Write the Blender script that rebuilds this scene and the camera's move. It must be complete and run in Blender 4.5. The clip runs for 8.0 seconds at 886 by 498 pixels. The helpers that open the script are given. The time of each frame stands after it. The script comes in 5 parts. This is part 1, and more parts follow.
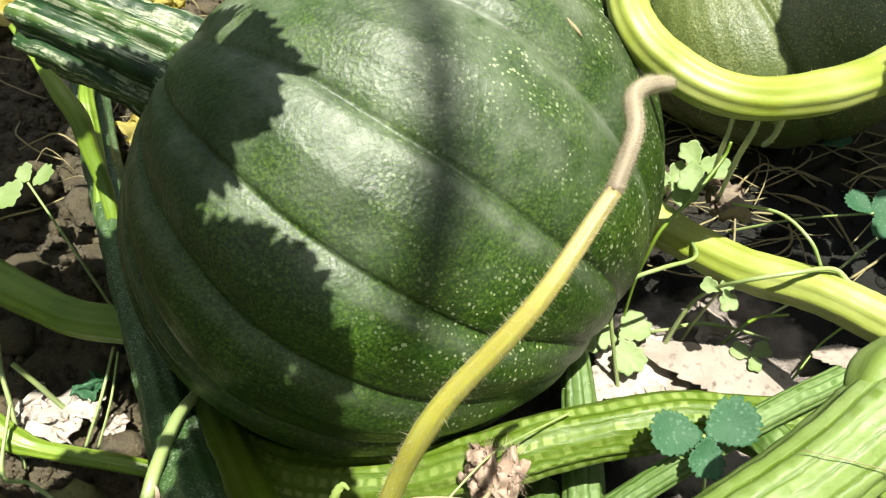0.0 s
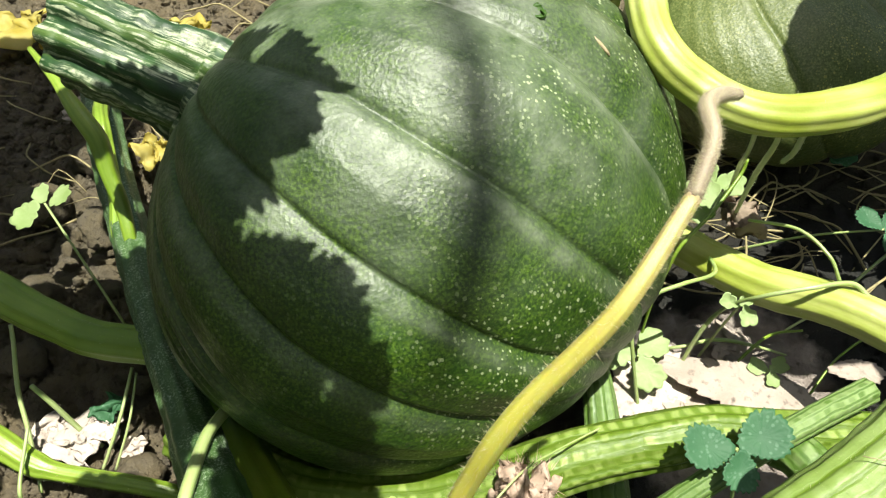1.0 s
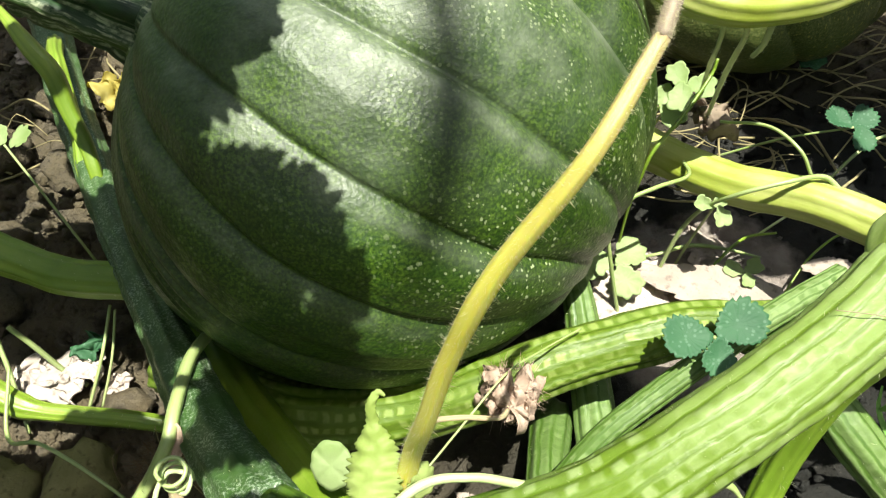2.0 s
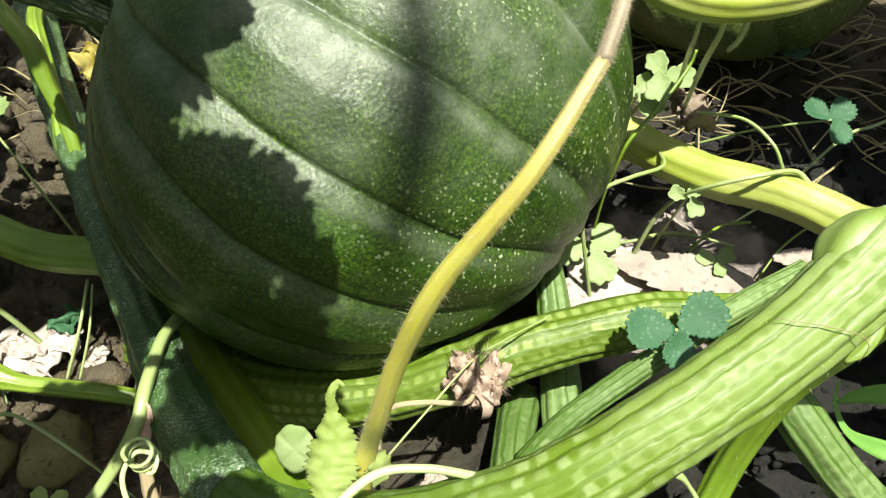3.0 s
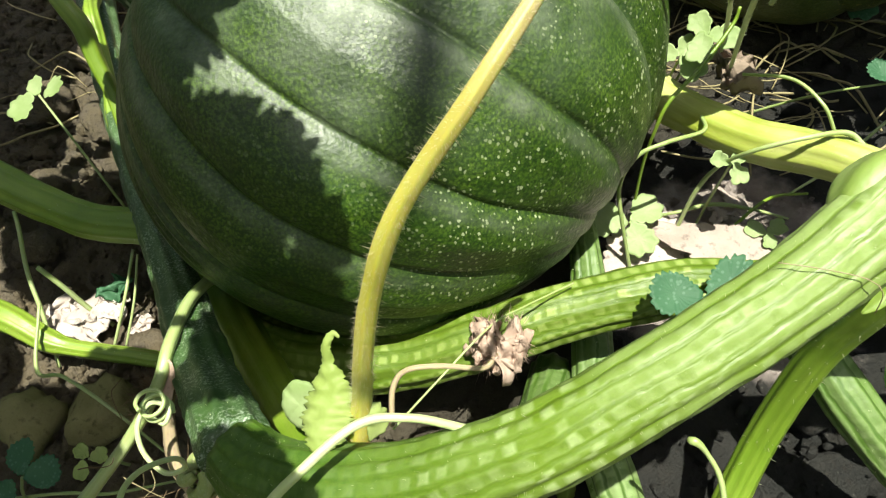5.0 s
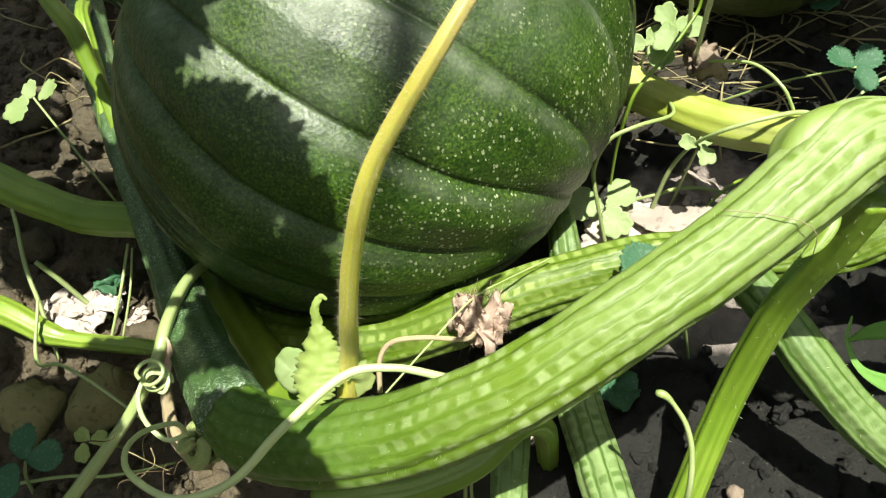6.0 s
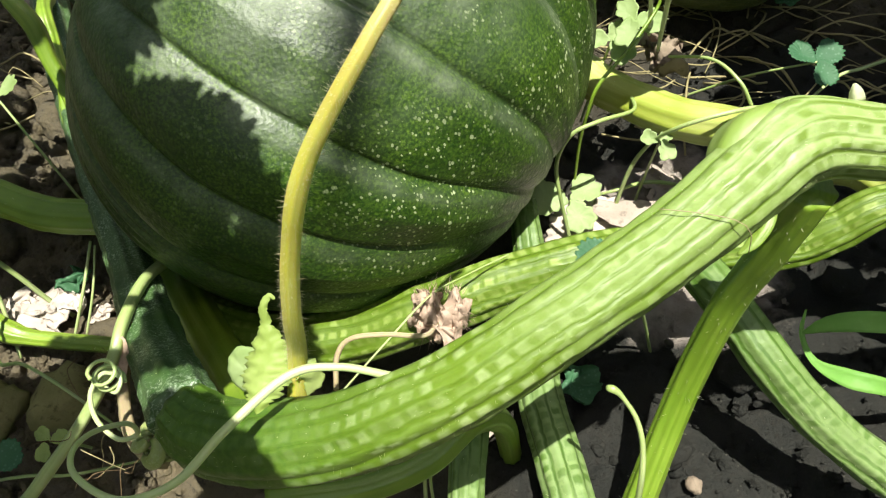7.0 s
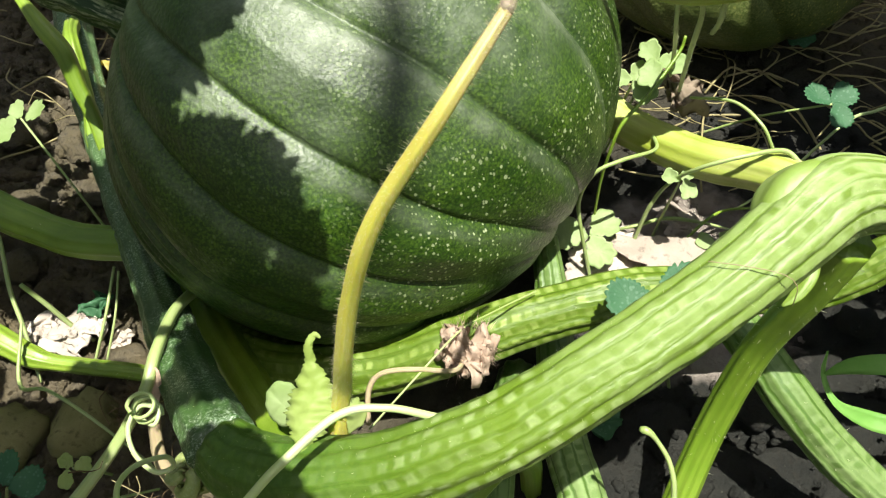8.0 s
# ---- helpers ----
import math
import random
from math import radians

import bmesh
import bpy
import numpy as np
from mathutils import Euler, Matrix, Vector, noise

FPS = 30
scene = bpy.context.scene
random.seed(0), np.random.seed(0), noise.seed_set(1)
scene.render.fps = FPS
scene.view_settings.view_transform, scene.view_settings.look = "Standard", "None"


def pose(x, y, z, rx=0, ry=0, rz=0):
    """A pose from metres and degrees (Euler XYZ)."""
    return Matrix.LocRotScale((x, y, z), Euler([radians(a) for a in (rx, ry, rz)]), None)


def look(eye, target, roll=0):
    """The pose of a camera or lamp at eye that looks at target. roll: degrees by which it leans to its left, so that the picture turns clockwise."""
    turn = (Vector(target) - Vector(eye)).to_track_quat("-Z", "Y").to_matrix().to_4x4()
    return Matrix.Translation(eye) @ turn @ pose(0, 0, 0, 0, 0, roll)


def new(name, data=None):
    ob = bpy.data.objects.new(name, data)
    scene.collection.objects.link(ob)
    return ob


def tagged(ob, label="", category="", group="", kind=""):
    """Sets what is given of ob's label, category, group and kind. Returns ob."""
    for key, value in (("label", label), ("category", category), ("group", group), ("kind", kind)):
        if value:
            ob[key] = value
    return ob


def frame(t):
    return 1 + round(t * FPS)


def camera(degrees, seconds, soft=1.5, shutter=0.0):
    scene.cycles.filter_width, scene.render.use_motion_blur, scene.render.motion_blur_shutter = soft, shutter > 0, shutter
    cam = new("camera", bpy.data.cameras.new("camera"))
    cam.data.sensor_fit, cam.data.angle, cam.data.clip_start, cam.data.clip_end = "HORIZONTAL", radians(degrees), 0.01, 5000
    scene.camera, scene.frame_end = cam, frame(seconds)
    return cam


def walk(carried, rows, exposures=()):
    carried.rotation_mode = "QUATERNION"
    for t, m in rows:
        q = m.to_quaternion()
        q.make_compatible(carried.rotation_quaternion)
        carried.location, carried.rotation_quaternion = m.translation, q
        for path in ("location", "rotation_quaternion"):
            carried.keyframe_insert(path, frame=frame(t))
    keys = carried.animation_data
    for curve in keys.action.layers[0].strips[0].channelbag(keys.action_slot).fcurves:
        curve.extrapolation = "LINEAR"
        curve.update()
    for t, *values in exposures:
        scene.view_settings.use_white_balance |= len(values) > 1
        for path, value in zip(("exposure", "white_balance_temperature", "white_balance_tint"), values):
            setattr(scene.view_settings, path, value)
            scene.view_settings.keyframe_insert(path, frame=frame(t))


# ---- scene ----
cam = camera(63.10, 8.0, 1.2)
PATH = [
    (0, (0.00000, 0.00000, 0.36426), (-0.00771, 0.21932, 0.09161), 0.12),
    (0.5, (-0.00694, -0.00473, 0.38404), (-0.00168, 0.21418, 0.11099), 5.42),
    (1, (-0.01632, -0.00396, 0.36351), (-0.01906, 0.22438, 0.09827), 0.78),
    (1.5, (-0.02296, -0.01425, 0.35199), (-0.02228, 0.20536, 0.07946), -1.82),
    (2, (-0.01518, -0.01521, 0.35214), (-0.00760, 0.19351, 0.07129), -0.30),
    (3.3, (-0.00518, -0.01099, 0.36135), (0.00545, 0.18071, 0.06871), 2.18),
    (3.5, (-0.00331, -0.01268, 0.35651), (0.00375, 0.17598, 0.06180), 0.81),
    (4, (0.01068, -0.01613, 0.35160), (0.00390, 0.17119, 0.05603), -3.41),
    (4.5, (0.01255, -0.01498, 0.34613), (-0.01592, 0.17379, 0.05278), -7.79),
    (5.8, (0.02196, -0.03636, 0.35621), (0.00454, 0.16231, 0.06859), -5.56),
    (6, (0.02082, -0.03937, 0.35478), (-0.00021, 0.15845, 0.06681), -7.02),
    (6.5, (0.02556, -0.03427, 0.35334), (0.00720, 0.15744, 0.06109), -6.08),
    (7, (0.03244, -0.03819, 0.35588), (0.01834, 0.15633, 0.06525), -5.77),
    (7.5, (0.02645, -0.03468, 0.36763), (0.01974, 0.16062, 0.07726), -2.39),
    (8, (0.01722, -0.03480, 0.36422), (0.00636, 0.16758, 0.07887), -3.78),
]
walk(cam, [(t, look(eye, target, roll)) for t, eye, target, roll in PATH], [(0, 1.04), (0.5, 1.13), (1.0, 1.10), (1.5, 1.28), (2.0, 1.20), (3.5, 1.06), (4.5, 1.10), (8, 1.08)])

# ---- sky and sun ----
SUN = Vector((0.06, -0.12, 0.99)).normalized()
world = bpy.data.worlds.new("sky")
scene.world = world
world.use_nodes = True
wt = world.node_tree
sky = wt.nodes.new("ShaderNodeTexSky")
sky.sky_type, sky.sun_disc = "NISHITA", False
sky.air_density, sky.dust_density, sky.ozone_density = 0.8, 3.0, 1.0
sky.sun_elevation = math.asin(SUN.z)
sky.sun_rotation = math.atan2(SUN.x, SUN.y)
wt.links.new(sky.outputs[0], wt.nodes["Background"].inputs[0])
wt.nodes["Background"].inputs[1].default_value = 0.064
lamp = new("sun", bpy.data.lights.new("sun", "SUN"))
lamp.data.energy, lamp.data.angle, lamp.data.color = 5.0, radians(0.45), (1.0, 0.985, 0.87)
lamp.matrix_world = look(SUN * 5, (0, 0, 0))


# ---- materials ----
class Mat:
    """A node material with short calls for the nodes that the surfaces share."""

    def __init__(self, name, rough=0.5, spec=0.5, coords="Object"):
        self.m = bpy.data.materials.new(name)
        self.m.use_nodes = True
        self.t = self.m.node_tree
        self.b = self.t.nodes["Principled BSDF"]
        self.b.inputs["Roughness"].default_value = rough
        self.b.inputs["Specular IOR Level"].default_value = spec
        self.co = self.n("ShaderNodeTexCoord").outputs[coords]

    def n(self, kind, **values):
        node = self.t.nodes.new(kind)
        for k, v in values.items():
            node.inputs[k.replace("_", " ")].default_value = v
        return node

    def link(self, a, b):
        self.t.links.new(a, b)

    def scaled(self, s, co=None):
        node = self.n("ShaderNodeMapping")
        node.inputs["Scale"].default_value = s
        self.link(co or self.co, node.inputs["Vector"])
        return node.outputs[0]

    def noise(self, scale, detail=4.0, rough=0.55, co=None):
        node = self.n("ShaderNodeTexNoise", Scale=scale, Detail=detail, Roughness=rough)
        self.link(co or self.co, node.inputs["Vector"])
        return node.outputs["Fac"]

    def cells(self, scale, co=None, feature="F1", randomness=1.0):
        node = self.n("ShaderNodeTexVoronoi", Scale=scale, Randomness=randomness)
        node.feature = feature
        self.link(co or self.co, node.inputs["Vector"])
        return node.outputs["Distance"]

    def ramp(self, fac, stops):
        node = self.n("ShaderNodeValToRGB")
        e = node.color_ramp.elements
        while len(e) < len(stops):
            e.new(0.5)
        for item, (p, c) in zip(e, stops):
            item.position, item.color = p, (*c, 1) if len(c) == 3 else c
        self.link(fac, node.inputs[0])
        return node.outputs[0]

    def grey(self, fac, a, b):
        return self.ramp(fac, [(a, (0, 0, 0)), (b, (1, 1, 1))]) if a < b else self.ramp(fac, [(b, (1, 1, 1)), (a, (0, 0, 0))])

    def mix(self, fac, a, b, how="MIX"):
        node = self.n("ShaderNodeMix")
        node.data_type, node.blend_type = "RGBA", how
        for slot, v in ((0, fac), (6, a), (7, b)):
            if isinstance(v, (int, float)):
                node.inputs[slot].default_value = v
            elif isinstance(v, tuple):
                node.inputs[slot].default_value = (*v, 1)
            else:
                self.link(v, node.inputs[slot])
        return node.outputs[2]

    def math(self, op, a, b):
        node = self.n("ShaderNodeMath")
        node.operation = op
        for slot, v in ((0, a), (1, b)):
            if isinstance(v, (int, float)):
                node.inputs[slot].default_value = v
            else:
                self.link(v, node.inputs[slot])
        return node.outputs[0]

    def colour(self, c):
        if isinstance(c, tuple):
            self.b.inputs["Base Color"].default_value = (*c, 1)
        else:
            self.link(c, self.b.inputs["Base Color"])
        return self

    def bump(self, height, strength=0.4, distance=0.001):
        node = self.n("ShaderNodeBump", Strength=strength, Distance=distance)
        self.link(height, node.inputs["Height"])
        if self.b.inputs["Normal"].is_linked:
            self.link(self.b.inputs["Normal"].links[0].from_socket, node.inputs["Normal"])
        self.link(node.outputs[0], self.b.inputs["Normal"])
        return self

    def rough(self, fac):
        self.link(fac, self.b.inputs["Roughness"])
        return self

    def thin(self, weight, colour):
        """Light that passes through a thin blade."""
        tr = self.n("ShaderNodeBsdfTranslucent")
        if isinstance(colour, tuple):
            tr.inputs[0].default_value = (*colour, 1)
        else:
            self.link(colour, tr.inputs[0])
        mx = self.n("ShaderNodeMixShader")
        mx.inputs[0].default_value = weight
        out = self.t.nodes["Material Output"]
        self.link(self.b.outputs[0], mx.inputs[1])
        self.link(tr.outputs[0], mx.inputs[2])
        self.link(mx.outputs[0], out.inputs[0])
        return self


def rind_material(name, dark, mid, pale, fleck, bloom_sheen, mottled=0.6):
    """Dark waxy skin: a fine pale net, small flecks in patches, and a greyish bloom that also paints in sky sheen on
    the shoulders and lit rib edges along the grooves.
    """
    k = Mat(name, 0.45, 0.42)
    big = k.noise(11, 5)
    net = k.cells(640, feature="F1")
    fine = k.noise(760, 4, 0.65)
    tone = k.mix(k.grey(big, 0.32, 0.7), dark, mid)
    tone = k.mix(k.math("MULTIPLY", k.math("MULTIPLY", k.grey(net, 0.55, 0.2), k.grey(k.noise(38, 5), 0.32, 0.62)), mottled), tone, pale)
    tone = k.mix(k.math("MULTIPLY", k.grey(fine, 0.44, 0.68), k.math("MULTIPLY", k.grey(k.noise(30, 4, 0.6), 0.30, 0.62), 0.8)), tone, pale)
    pale_coat = k.n("ShaderNodeAttribute")
    pale_coat.attribute_name = "bloom_sheen"
    sheen_film = k.math("MULTIPLY", pale_coat.outputs["Fac"], k.grey(k.noise(70, 5, 0.7), 0.25, 0.75))
    tone = k.mix(sheen_film, tone, bloom_sheen)
    worn = k.n("ShaderNodeAttribute")
    worn.attribute_name = "worn"
    region = k.math("MULTIPLY", k.grey(k.noise(16, 3), 0.36, 0.60), worn.outputs["Fac"])
    jitter = k.noise(1100, 3, 0.6)
    for scale, size, keep in ((680, 0.66, 0.85), (380, 0.50, 0.9), (230, 0.30, 0.9)):
        seeds = k.n("ShaderNodeTexVoronoi", Scale=scale)
        k.link(k.scaled((1, 1.3, 0.75)), seeds.inputs["Vector"])
        chance = k.n("ShaderNodeSeparateColor")
        k.link(seeds.outputs["Color"], chance.inputs[0])
        reach = k.math("MULTIPLY", k.math("POWER", chance.outputs[0], 4.0), size)
        reach = k.math("ADD", reach, k.math("MULTIPLY", k.math("SUBTRACT", jitter, 0.66), 0.5))
        dots = k.math("MULTIPLY", k.math("SUBTRACT", reach, seeds.outputs["Distance"]), 14.0)
        dots.node.use_clamp = True
        tone = k.mix(k.math("MULTIPLY", k.math("MULTIPLY", dots, region), keep), tone, fleck)
    k.colour(tone)
    k.rough(k.ramp(k.noise(160, 5), [(0.3, (0.34,) * 3), (0.75, (0.52,) * 3)]))
    k.bump(k.noise(900, 4, 0.6), 0.45, 0.0006).bump(k.cells(420), 0.3, 0.0007)
    return k.m


def vine_material(name, green, pale, stripes, soft=0.22, scar=(0.30, 0.26, 0.12), rough=0.42, powder=0.0, withered=None):
    """UV: x runs once round the stem, y along it in metres."""
    k = Mat(name, rough, 0.6, "UV")
    streak = k.noise(1, 4, 0.6, k.scaled((stripes * 3.1, 22, 1)))
    line = k.n("ShaderNodeTexWave", Scale=1.0, Distortion=1.6, Detail=2.0, Detail_Scale=1.5)
    line.wave_type, line.bands_direction = "BANDS", "X"
    k.link(k.scaled((stripes * 0.318, 7, 1)), line.inputs["Vector"])
    obj = k.n("ShaderNodeTexCoord").outputs["Object"]
    mood = k.grey(k.noise(22, 3, 0.5, obj), 0.36, 0.62)
    split = k.n("ShaderNodeSeparateXYZ")
    k.link(k.co, split.inputs[0])
    tone = k.mix(mood, tuple(0.85 * g + 0.15 * p for g, p in zip(green, pale)), pale)
    tone = k.mix(k.math("MULTIPLY", k.grey(line.outputs["Fac"], 0.46, 0.08), 0.42), tone, green)
    tone = k.mix(k.math("MULTIPLY", k.grey(streak, 0.42, 0.72), 0.28), tone, tuple(0.75 * g for g in green))
    tone = k.mix(k.math("MULTIPLY", k.grey(k.noise(110, 5, 0.7, obj), 0.68, 0.8), 0.5), tone, scar)
    if withered:
        tone = k.mix(k.grey(split.outputs["Y"], withered[0], withered[1]), tone, withered[2])
    if powder:
        pale_coat = k.math("MULTIPLY", k.grey(k.noise(900, 4, 0.7, obj), 0.50, 0.62), k.grey(k.noise(60, 4, 0.6, obj), 0.35, 0.62))
        tone = k.mix(k.math("MULTIPLY", pale_coat, powder), tone, (0.46, 0.54, 0.42))
    k.colour(tone)
    k.bump(streak, 0.16, 0.001).bump(k.noise(500, 2, 0.5, obj), 0.25, 0.0006)
    k.b.inputs["Subsurface Weight"].default_value = soft
    k.b.inputs["Subsurface Radius"].default_value = (0.004, 0.006, 0.002)
    k.b.inputs["Subsurface Scale"].default_value = 0.6
    return k.m


def window_vine_material(name, green, light, count, open_from, open_to, shade_to=0.0, rough=0.5):
    """A watery squash stem: green lines along it, rows of pale dashes between them that merge, towards its far end, into a pale skin with green windows."""
    k = Mat(name, rough, 0.45, "UV")
    obj = k.n("ShaderNodeTexCoord").outputs["Object"]
    split = k.n("ShaderNodeSeparateXYZ")
    k.link(k.co, split.inputs[0])
    sway = k.math("MULTIPLY", k.noise(55, 3, 0.6, obj), 0.9)
    rows = k.math("ADD", k.math("MULTIPLY", split.outputs["X"], count), sway)
    saw = k.math("PINGPONG", rows, 0.5)
    line = k.math("MULTIPLY", k.grey(saw, 0.19, 0.06), k.grey(k.noise(1, 3, 0.6, k.scaled((count * 1.3, 26, 1))), 0.3, 0.55))
    lane = k.n("ShaderNodeTexWhiteNoise")
    lane.noise_dimensions = "1D"
    k.link(k.math("FLOOR", rows, 0.0), lane.inputs["W"])
    steps = k.math("ADD", k.math("MULTIPLY", split.outputs["Y"], 165.0), k.math("MULTIPLY", lane.outputs["Value"], 7.0))
    steps = k.math("ADD", steps, k.math("MULTIPLY", k.noise(110, 2, 0.5, obj), 0.9))
    join = k.n("ShaderNodeCombineXYZ")
    k.link(k.math("FLOOR", rows, 0.0), join.inputs[0])
    k.link(k.math("FLOOR", steps, 0.0), join.inputs[1])
    luck = k.n("ShaderNodeTexWhiteNoise")
    luck.noise_dimensions = "2D"
    k.link(join.outputs[0], luck.inputs["Vector"])
    dash = k.math("MULTIPLY", k.grey(k.math("PINGPONG", steps, 0.5), 0.12, 0.32), k.grey(saw, 0.13, 0.30))
    dash = k.math("MULTIPLY", dash, k.grey(luck.outputs["Value"], -0.3, 0.8))
    dash = k.math("MULTIPLY", dash, k.grey(k.noise(60, 3, 0.5, obj), 0.25, 0.50))
    fine = k.noise(420, 4, 0.65, obj)
    broad = k.noise(28, 4, 0.6, obj)
    deep = tuple(0.62 * g for g in green)
    lit = k.mix(k.grey(broad, 0.35, 0.65), green, tuple(0.78 * g + 0.22 * p for g, p in zip(green, light)))
    closed = k.mix(k.math("MULTIPLY", dash, 0.9), lit, light)
    opened = k.mix(k.math("MULTIPLY", dash, 0.85), k.mix(k.grey(broad, 0.3, 0.7), light, tuple(0.25 * g + 0.75 * p for g, p in zip(green, light))), green)
    far = k.math("ADD", split.outputs["Y"], k.math("MULTIPLY", k.math("SUBTRACT", k.noise(34, 3, 0.5, obj), 0.5), 0.10))
    tone = k.mix(k.grey(far, open_from, open_to), closed, opened)
    tone = k.mix(k.math("MULTIPLY", line, 0.9), tone, tuple(0.85 * g for g in green))
    tone = k.mix(k.math("MULTIPLY", k.grey(fine, 0.52, 0.75), 0.3), tone, deep)
    if shade_to:
        # leaf shade on the stem's first stretch, painted in as darker green
        young = k.grey(k.math("ADD", split.outputs["Y"], k.math("MULTIPLY", k.noise(90, 4, 0.6, obj), 0.02)), shade_to, 0.4 * shade_to)
        tone = k.mix(k.math("MULTIPLY", young, 0.85), tone, k.mix(k.grey(fine, 0.4, 0.62), (0.032, 0.085, 0.007), (0.060, 0.120, 0.012)))
    k.colour(tone)
    k.rough(k.ramp(k.noise(200, 4, 0.6, obj), [(0.3, (rough - 0.08,) * 3), (0.7, (rough + 0.12,) * 3)]))
    k.bump(dash, 0.22, 0.0006).bump(line, 0.30, -0.0008).bump(k.noise(600, 3, 0.6, obj), 0.3, 0.0005)
    k.b.inputs["Subsurface Weight"].default_value = 0.2
    k.b.inputs["Subsurface Radius"].default_value = (0.004, 0.006, 0.002)
    k.b.inputs["Subsurface Scale"].default_value = 0.2
    return k.m


def peduncle_material():
    """Dark ridged stalk with thin pale lines; its fruit end is painted brighter, as if sunlit."""
    k = Mat("ribbed_peduncle", 0.52, 0.5, "UV")
    obj = k.n("ShaderNodeTexCoord").outputs["Object"]
    streak = k.noise(1, 5, 0.65, k.scaled((60, 34, 1)))
    wide = k.noise(1, 4, 0.6, k.scaled((18, 12, 1)))
    tone = k.mix(k.grey(k.noise(60, 5, 0.6, obj), 0.35, 0.65), (0.006, 0.028, 0.007), (0.018, 0.062, 0.012))
    tone = k.mix(k.math("MULTIPLY", k.grey(wide, 0.5, 0.62), 0.6), tone, (0.095, 0.15, 0.03))
    tone = k.mix(k.math("MULTIPLY", k.grey(streak, 0.50, 0.58), k.grey(k.noise(150, 5, 0.7, obj), 0.38, 0.55)), tone, (0.36, 0.40, 0.26))
    split = k.n("ShaderNodeSeparateXYZ")
    k.link(k.co, split.inputs[0])
    # painted sunlit spot where the stalk meets the fruit
    near = k.math("ADD", split.outputs["Y"], k.math("MULTIPLY", k.noise(120, 3, 0.6, obj), 0.014))
    tone = k.mix(k.grey(near, 0.026, 0.018), tone, (0.34, 0.36, 0.11))
    k.colour(tone).bump(streak, 0.5, 0.0015).bump(k.noise(420, 3, 0.6, obj), 0.3, 0.0006)
    return k.m


def blade_material(name, a, b, through_colour, weight=0.35, rough=0.55, spots=None):
    k = Mat(name, rough, 0.35)
    tone = k.mix(k.grey(k.noise(45, 5), 0.3, 0.7), a, b)
    tone = k.mix(k.math("MULTIPLY", k.grey(k.cells(380), 0.1, 0.5), 0.25), tone, a)
    if spots:
        tone = k.mix(k.grey(k.cells(420), 0.32, 0.2), tone, spots)
    k.colour(tone).bump(k.noise(300, 4), 0.4, 0.001)
    return k.thin(weight, through_colour).m


def dry_material(name, a, b, rough=0.85, weight=0.12):
    k = Mat(name, rough, 0.2)
    tone = k.mix(k.grey(k.noise(60, 6, 0.65), 0.3, 0.7), a, b)
    tone = k.mix(k.grey(k.noise(240, 4), 0.55, 0.75), tone, tuple(0.45 * v for v in a))
    k.colour(tone).bump(k.noise(320, 5, 0.7), 0.6, 0.0015)
    return k.thin(weight, b).m


def soil_material():
    k = Mat("soil", 0.95, 0.15)
    broad = k.noise(5, 4)
    grey_clay = k.n("ShaderNodeVectorMath")
    grey_clay.operation = "DISTANCE"
    grey_clay.inputs[1].default_value = (0.26, 0.12, 0.0)
    k.link(k.co, grey_clay.inputs[0])
    # grey clay region, its colour darkened further to stand in for leaf shade
    shaded_clay = k.grey(k.math("ADD", grey_clay.outputs["Value"], k.math("MULTIPLY", broad, 0.2)), 0.44, 0.30)
    tone = k.mix(shaded_clay, (0.155, 0.128, 0.078), (0.030, 0.031, 0.028))
    tone = k.mix(k.math("MULTIPLY", k.grey(broad, 0.45, 0.7), k.math("SUBTRACT", 1.0, shaded_clay)), tone, (0.215, 0.170, 0.102))
    tone = k.mix(k.math("MULTIPLY", k.grey(k.noise(60, 6, 0.7), 0.38, 0.72), k.math("SUBTRACT", 1.0, k.math("MULTIPLY", shaded_clay, 0.86))), tone, (0.135, 0.118, 0.092))
    tone = k.mix(k.grey(k.noise(240, 5, 0.7), 0.55, 0.8), tone, (0.030, 0.024, 0.019))
    # pool of sunlight painted into the soil as a paler patch
    spot = k.n("ShaderNodeVectorMath")
    spot.operation = "DISTANCE"
    spot.inputs[1].default_value = (0.150, 0.200, 0.0)
    k.link(k.co, spot.inputs[0])
    sun_pool = k.grey(k.math("ADD", spot.outputs["Value"], k.math("MULTIPLY", k.noise(26, 5, 0.6), 0.06)), 0.105, 0.090)
    tone = k.mix(k.math("MULTIPLY", sun_pool, 0.85), tone, k.mix(k.grey(k.noise(90, 5), 0.3, 0.7), (0.34, 0.285, 0.25), (0.50, 0.43, 0.38)))
    tone = k.mix(k.math("MULTIPLY", k.grey(k.cells(170), 0.11, 0.07), 0.4), tone, (0.14, 0.13, 0.11))
    k.colour(tone).bump(k.noise(90, 8, 0.75), 1.0, 0.008).bump(k.noise(420, 5, 0.7), 0.7, 0.002)
    return k.m


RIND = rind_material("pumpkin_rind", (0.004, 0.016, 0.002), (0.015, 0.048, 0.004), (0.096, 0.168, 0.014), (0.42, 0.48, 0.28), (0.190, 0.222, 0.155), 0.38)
RIND_PALE = rind_material("greyish_rind", (0.040, 0.066, 0.012), (0.085, 0.115, 0.026), (0.19, 0.215, 0.075), (0.52, 0.46, 0.12), (0.13, 0.15, 0.07), 0.8)
VINE_BRIGHT = window_vine_material("bright_vine", (0.096, 0.164, 0.004), (0.265, 0.345, 0.130), 15, 0.135, 0.225, 0.120)
VINE_NODE = vine_material("vine_node", (0.135, 0.215, 0.015), (0.235, 0.310, 0.095), 3, rough=0.5)
VINE_LOW = window_vine_material("low_vine", (0.080, 0.140, 0.004), (0.230, 0.300, 0.075), 14, 1.0, 1.2)
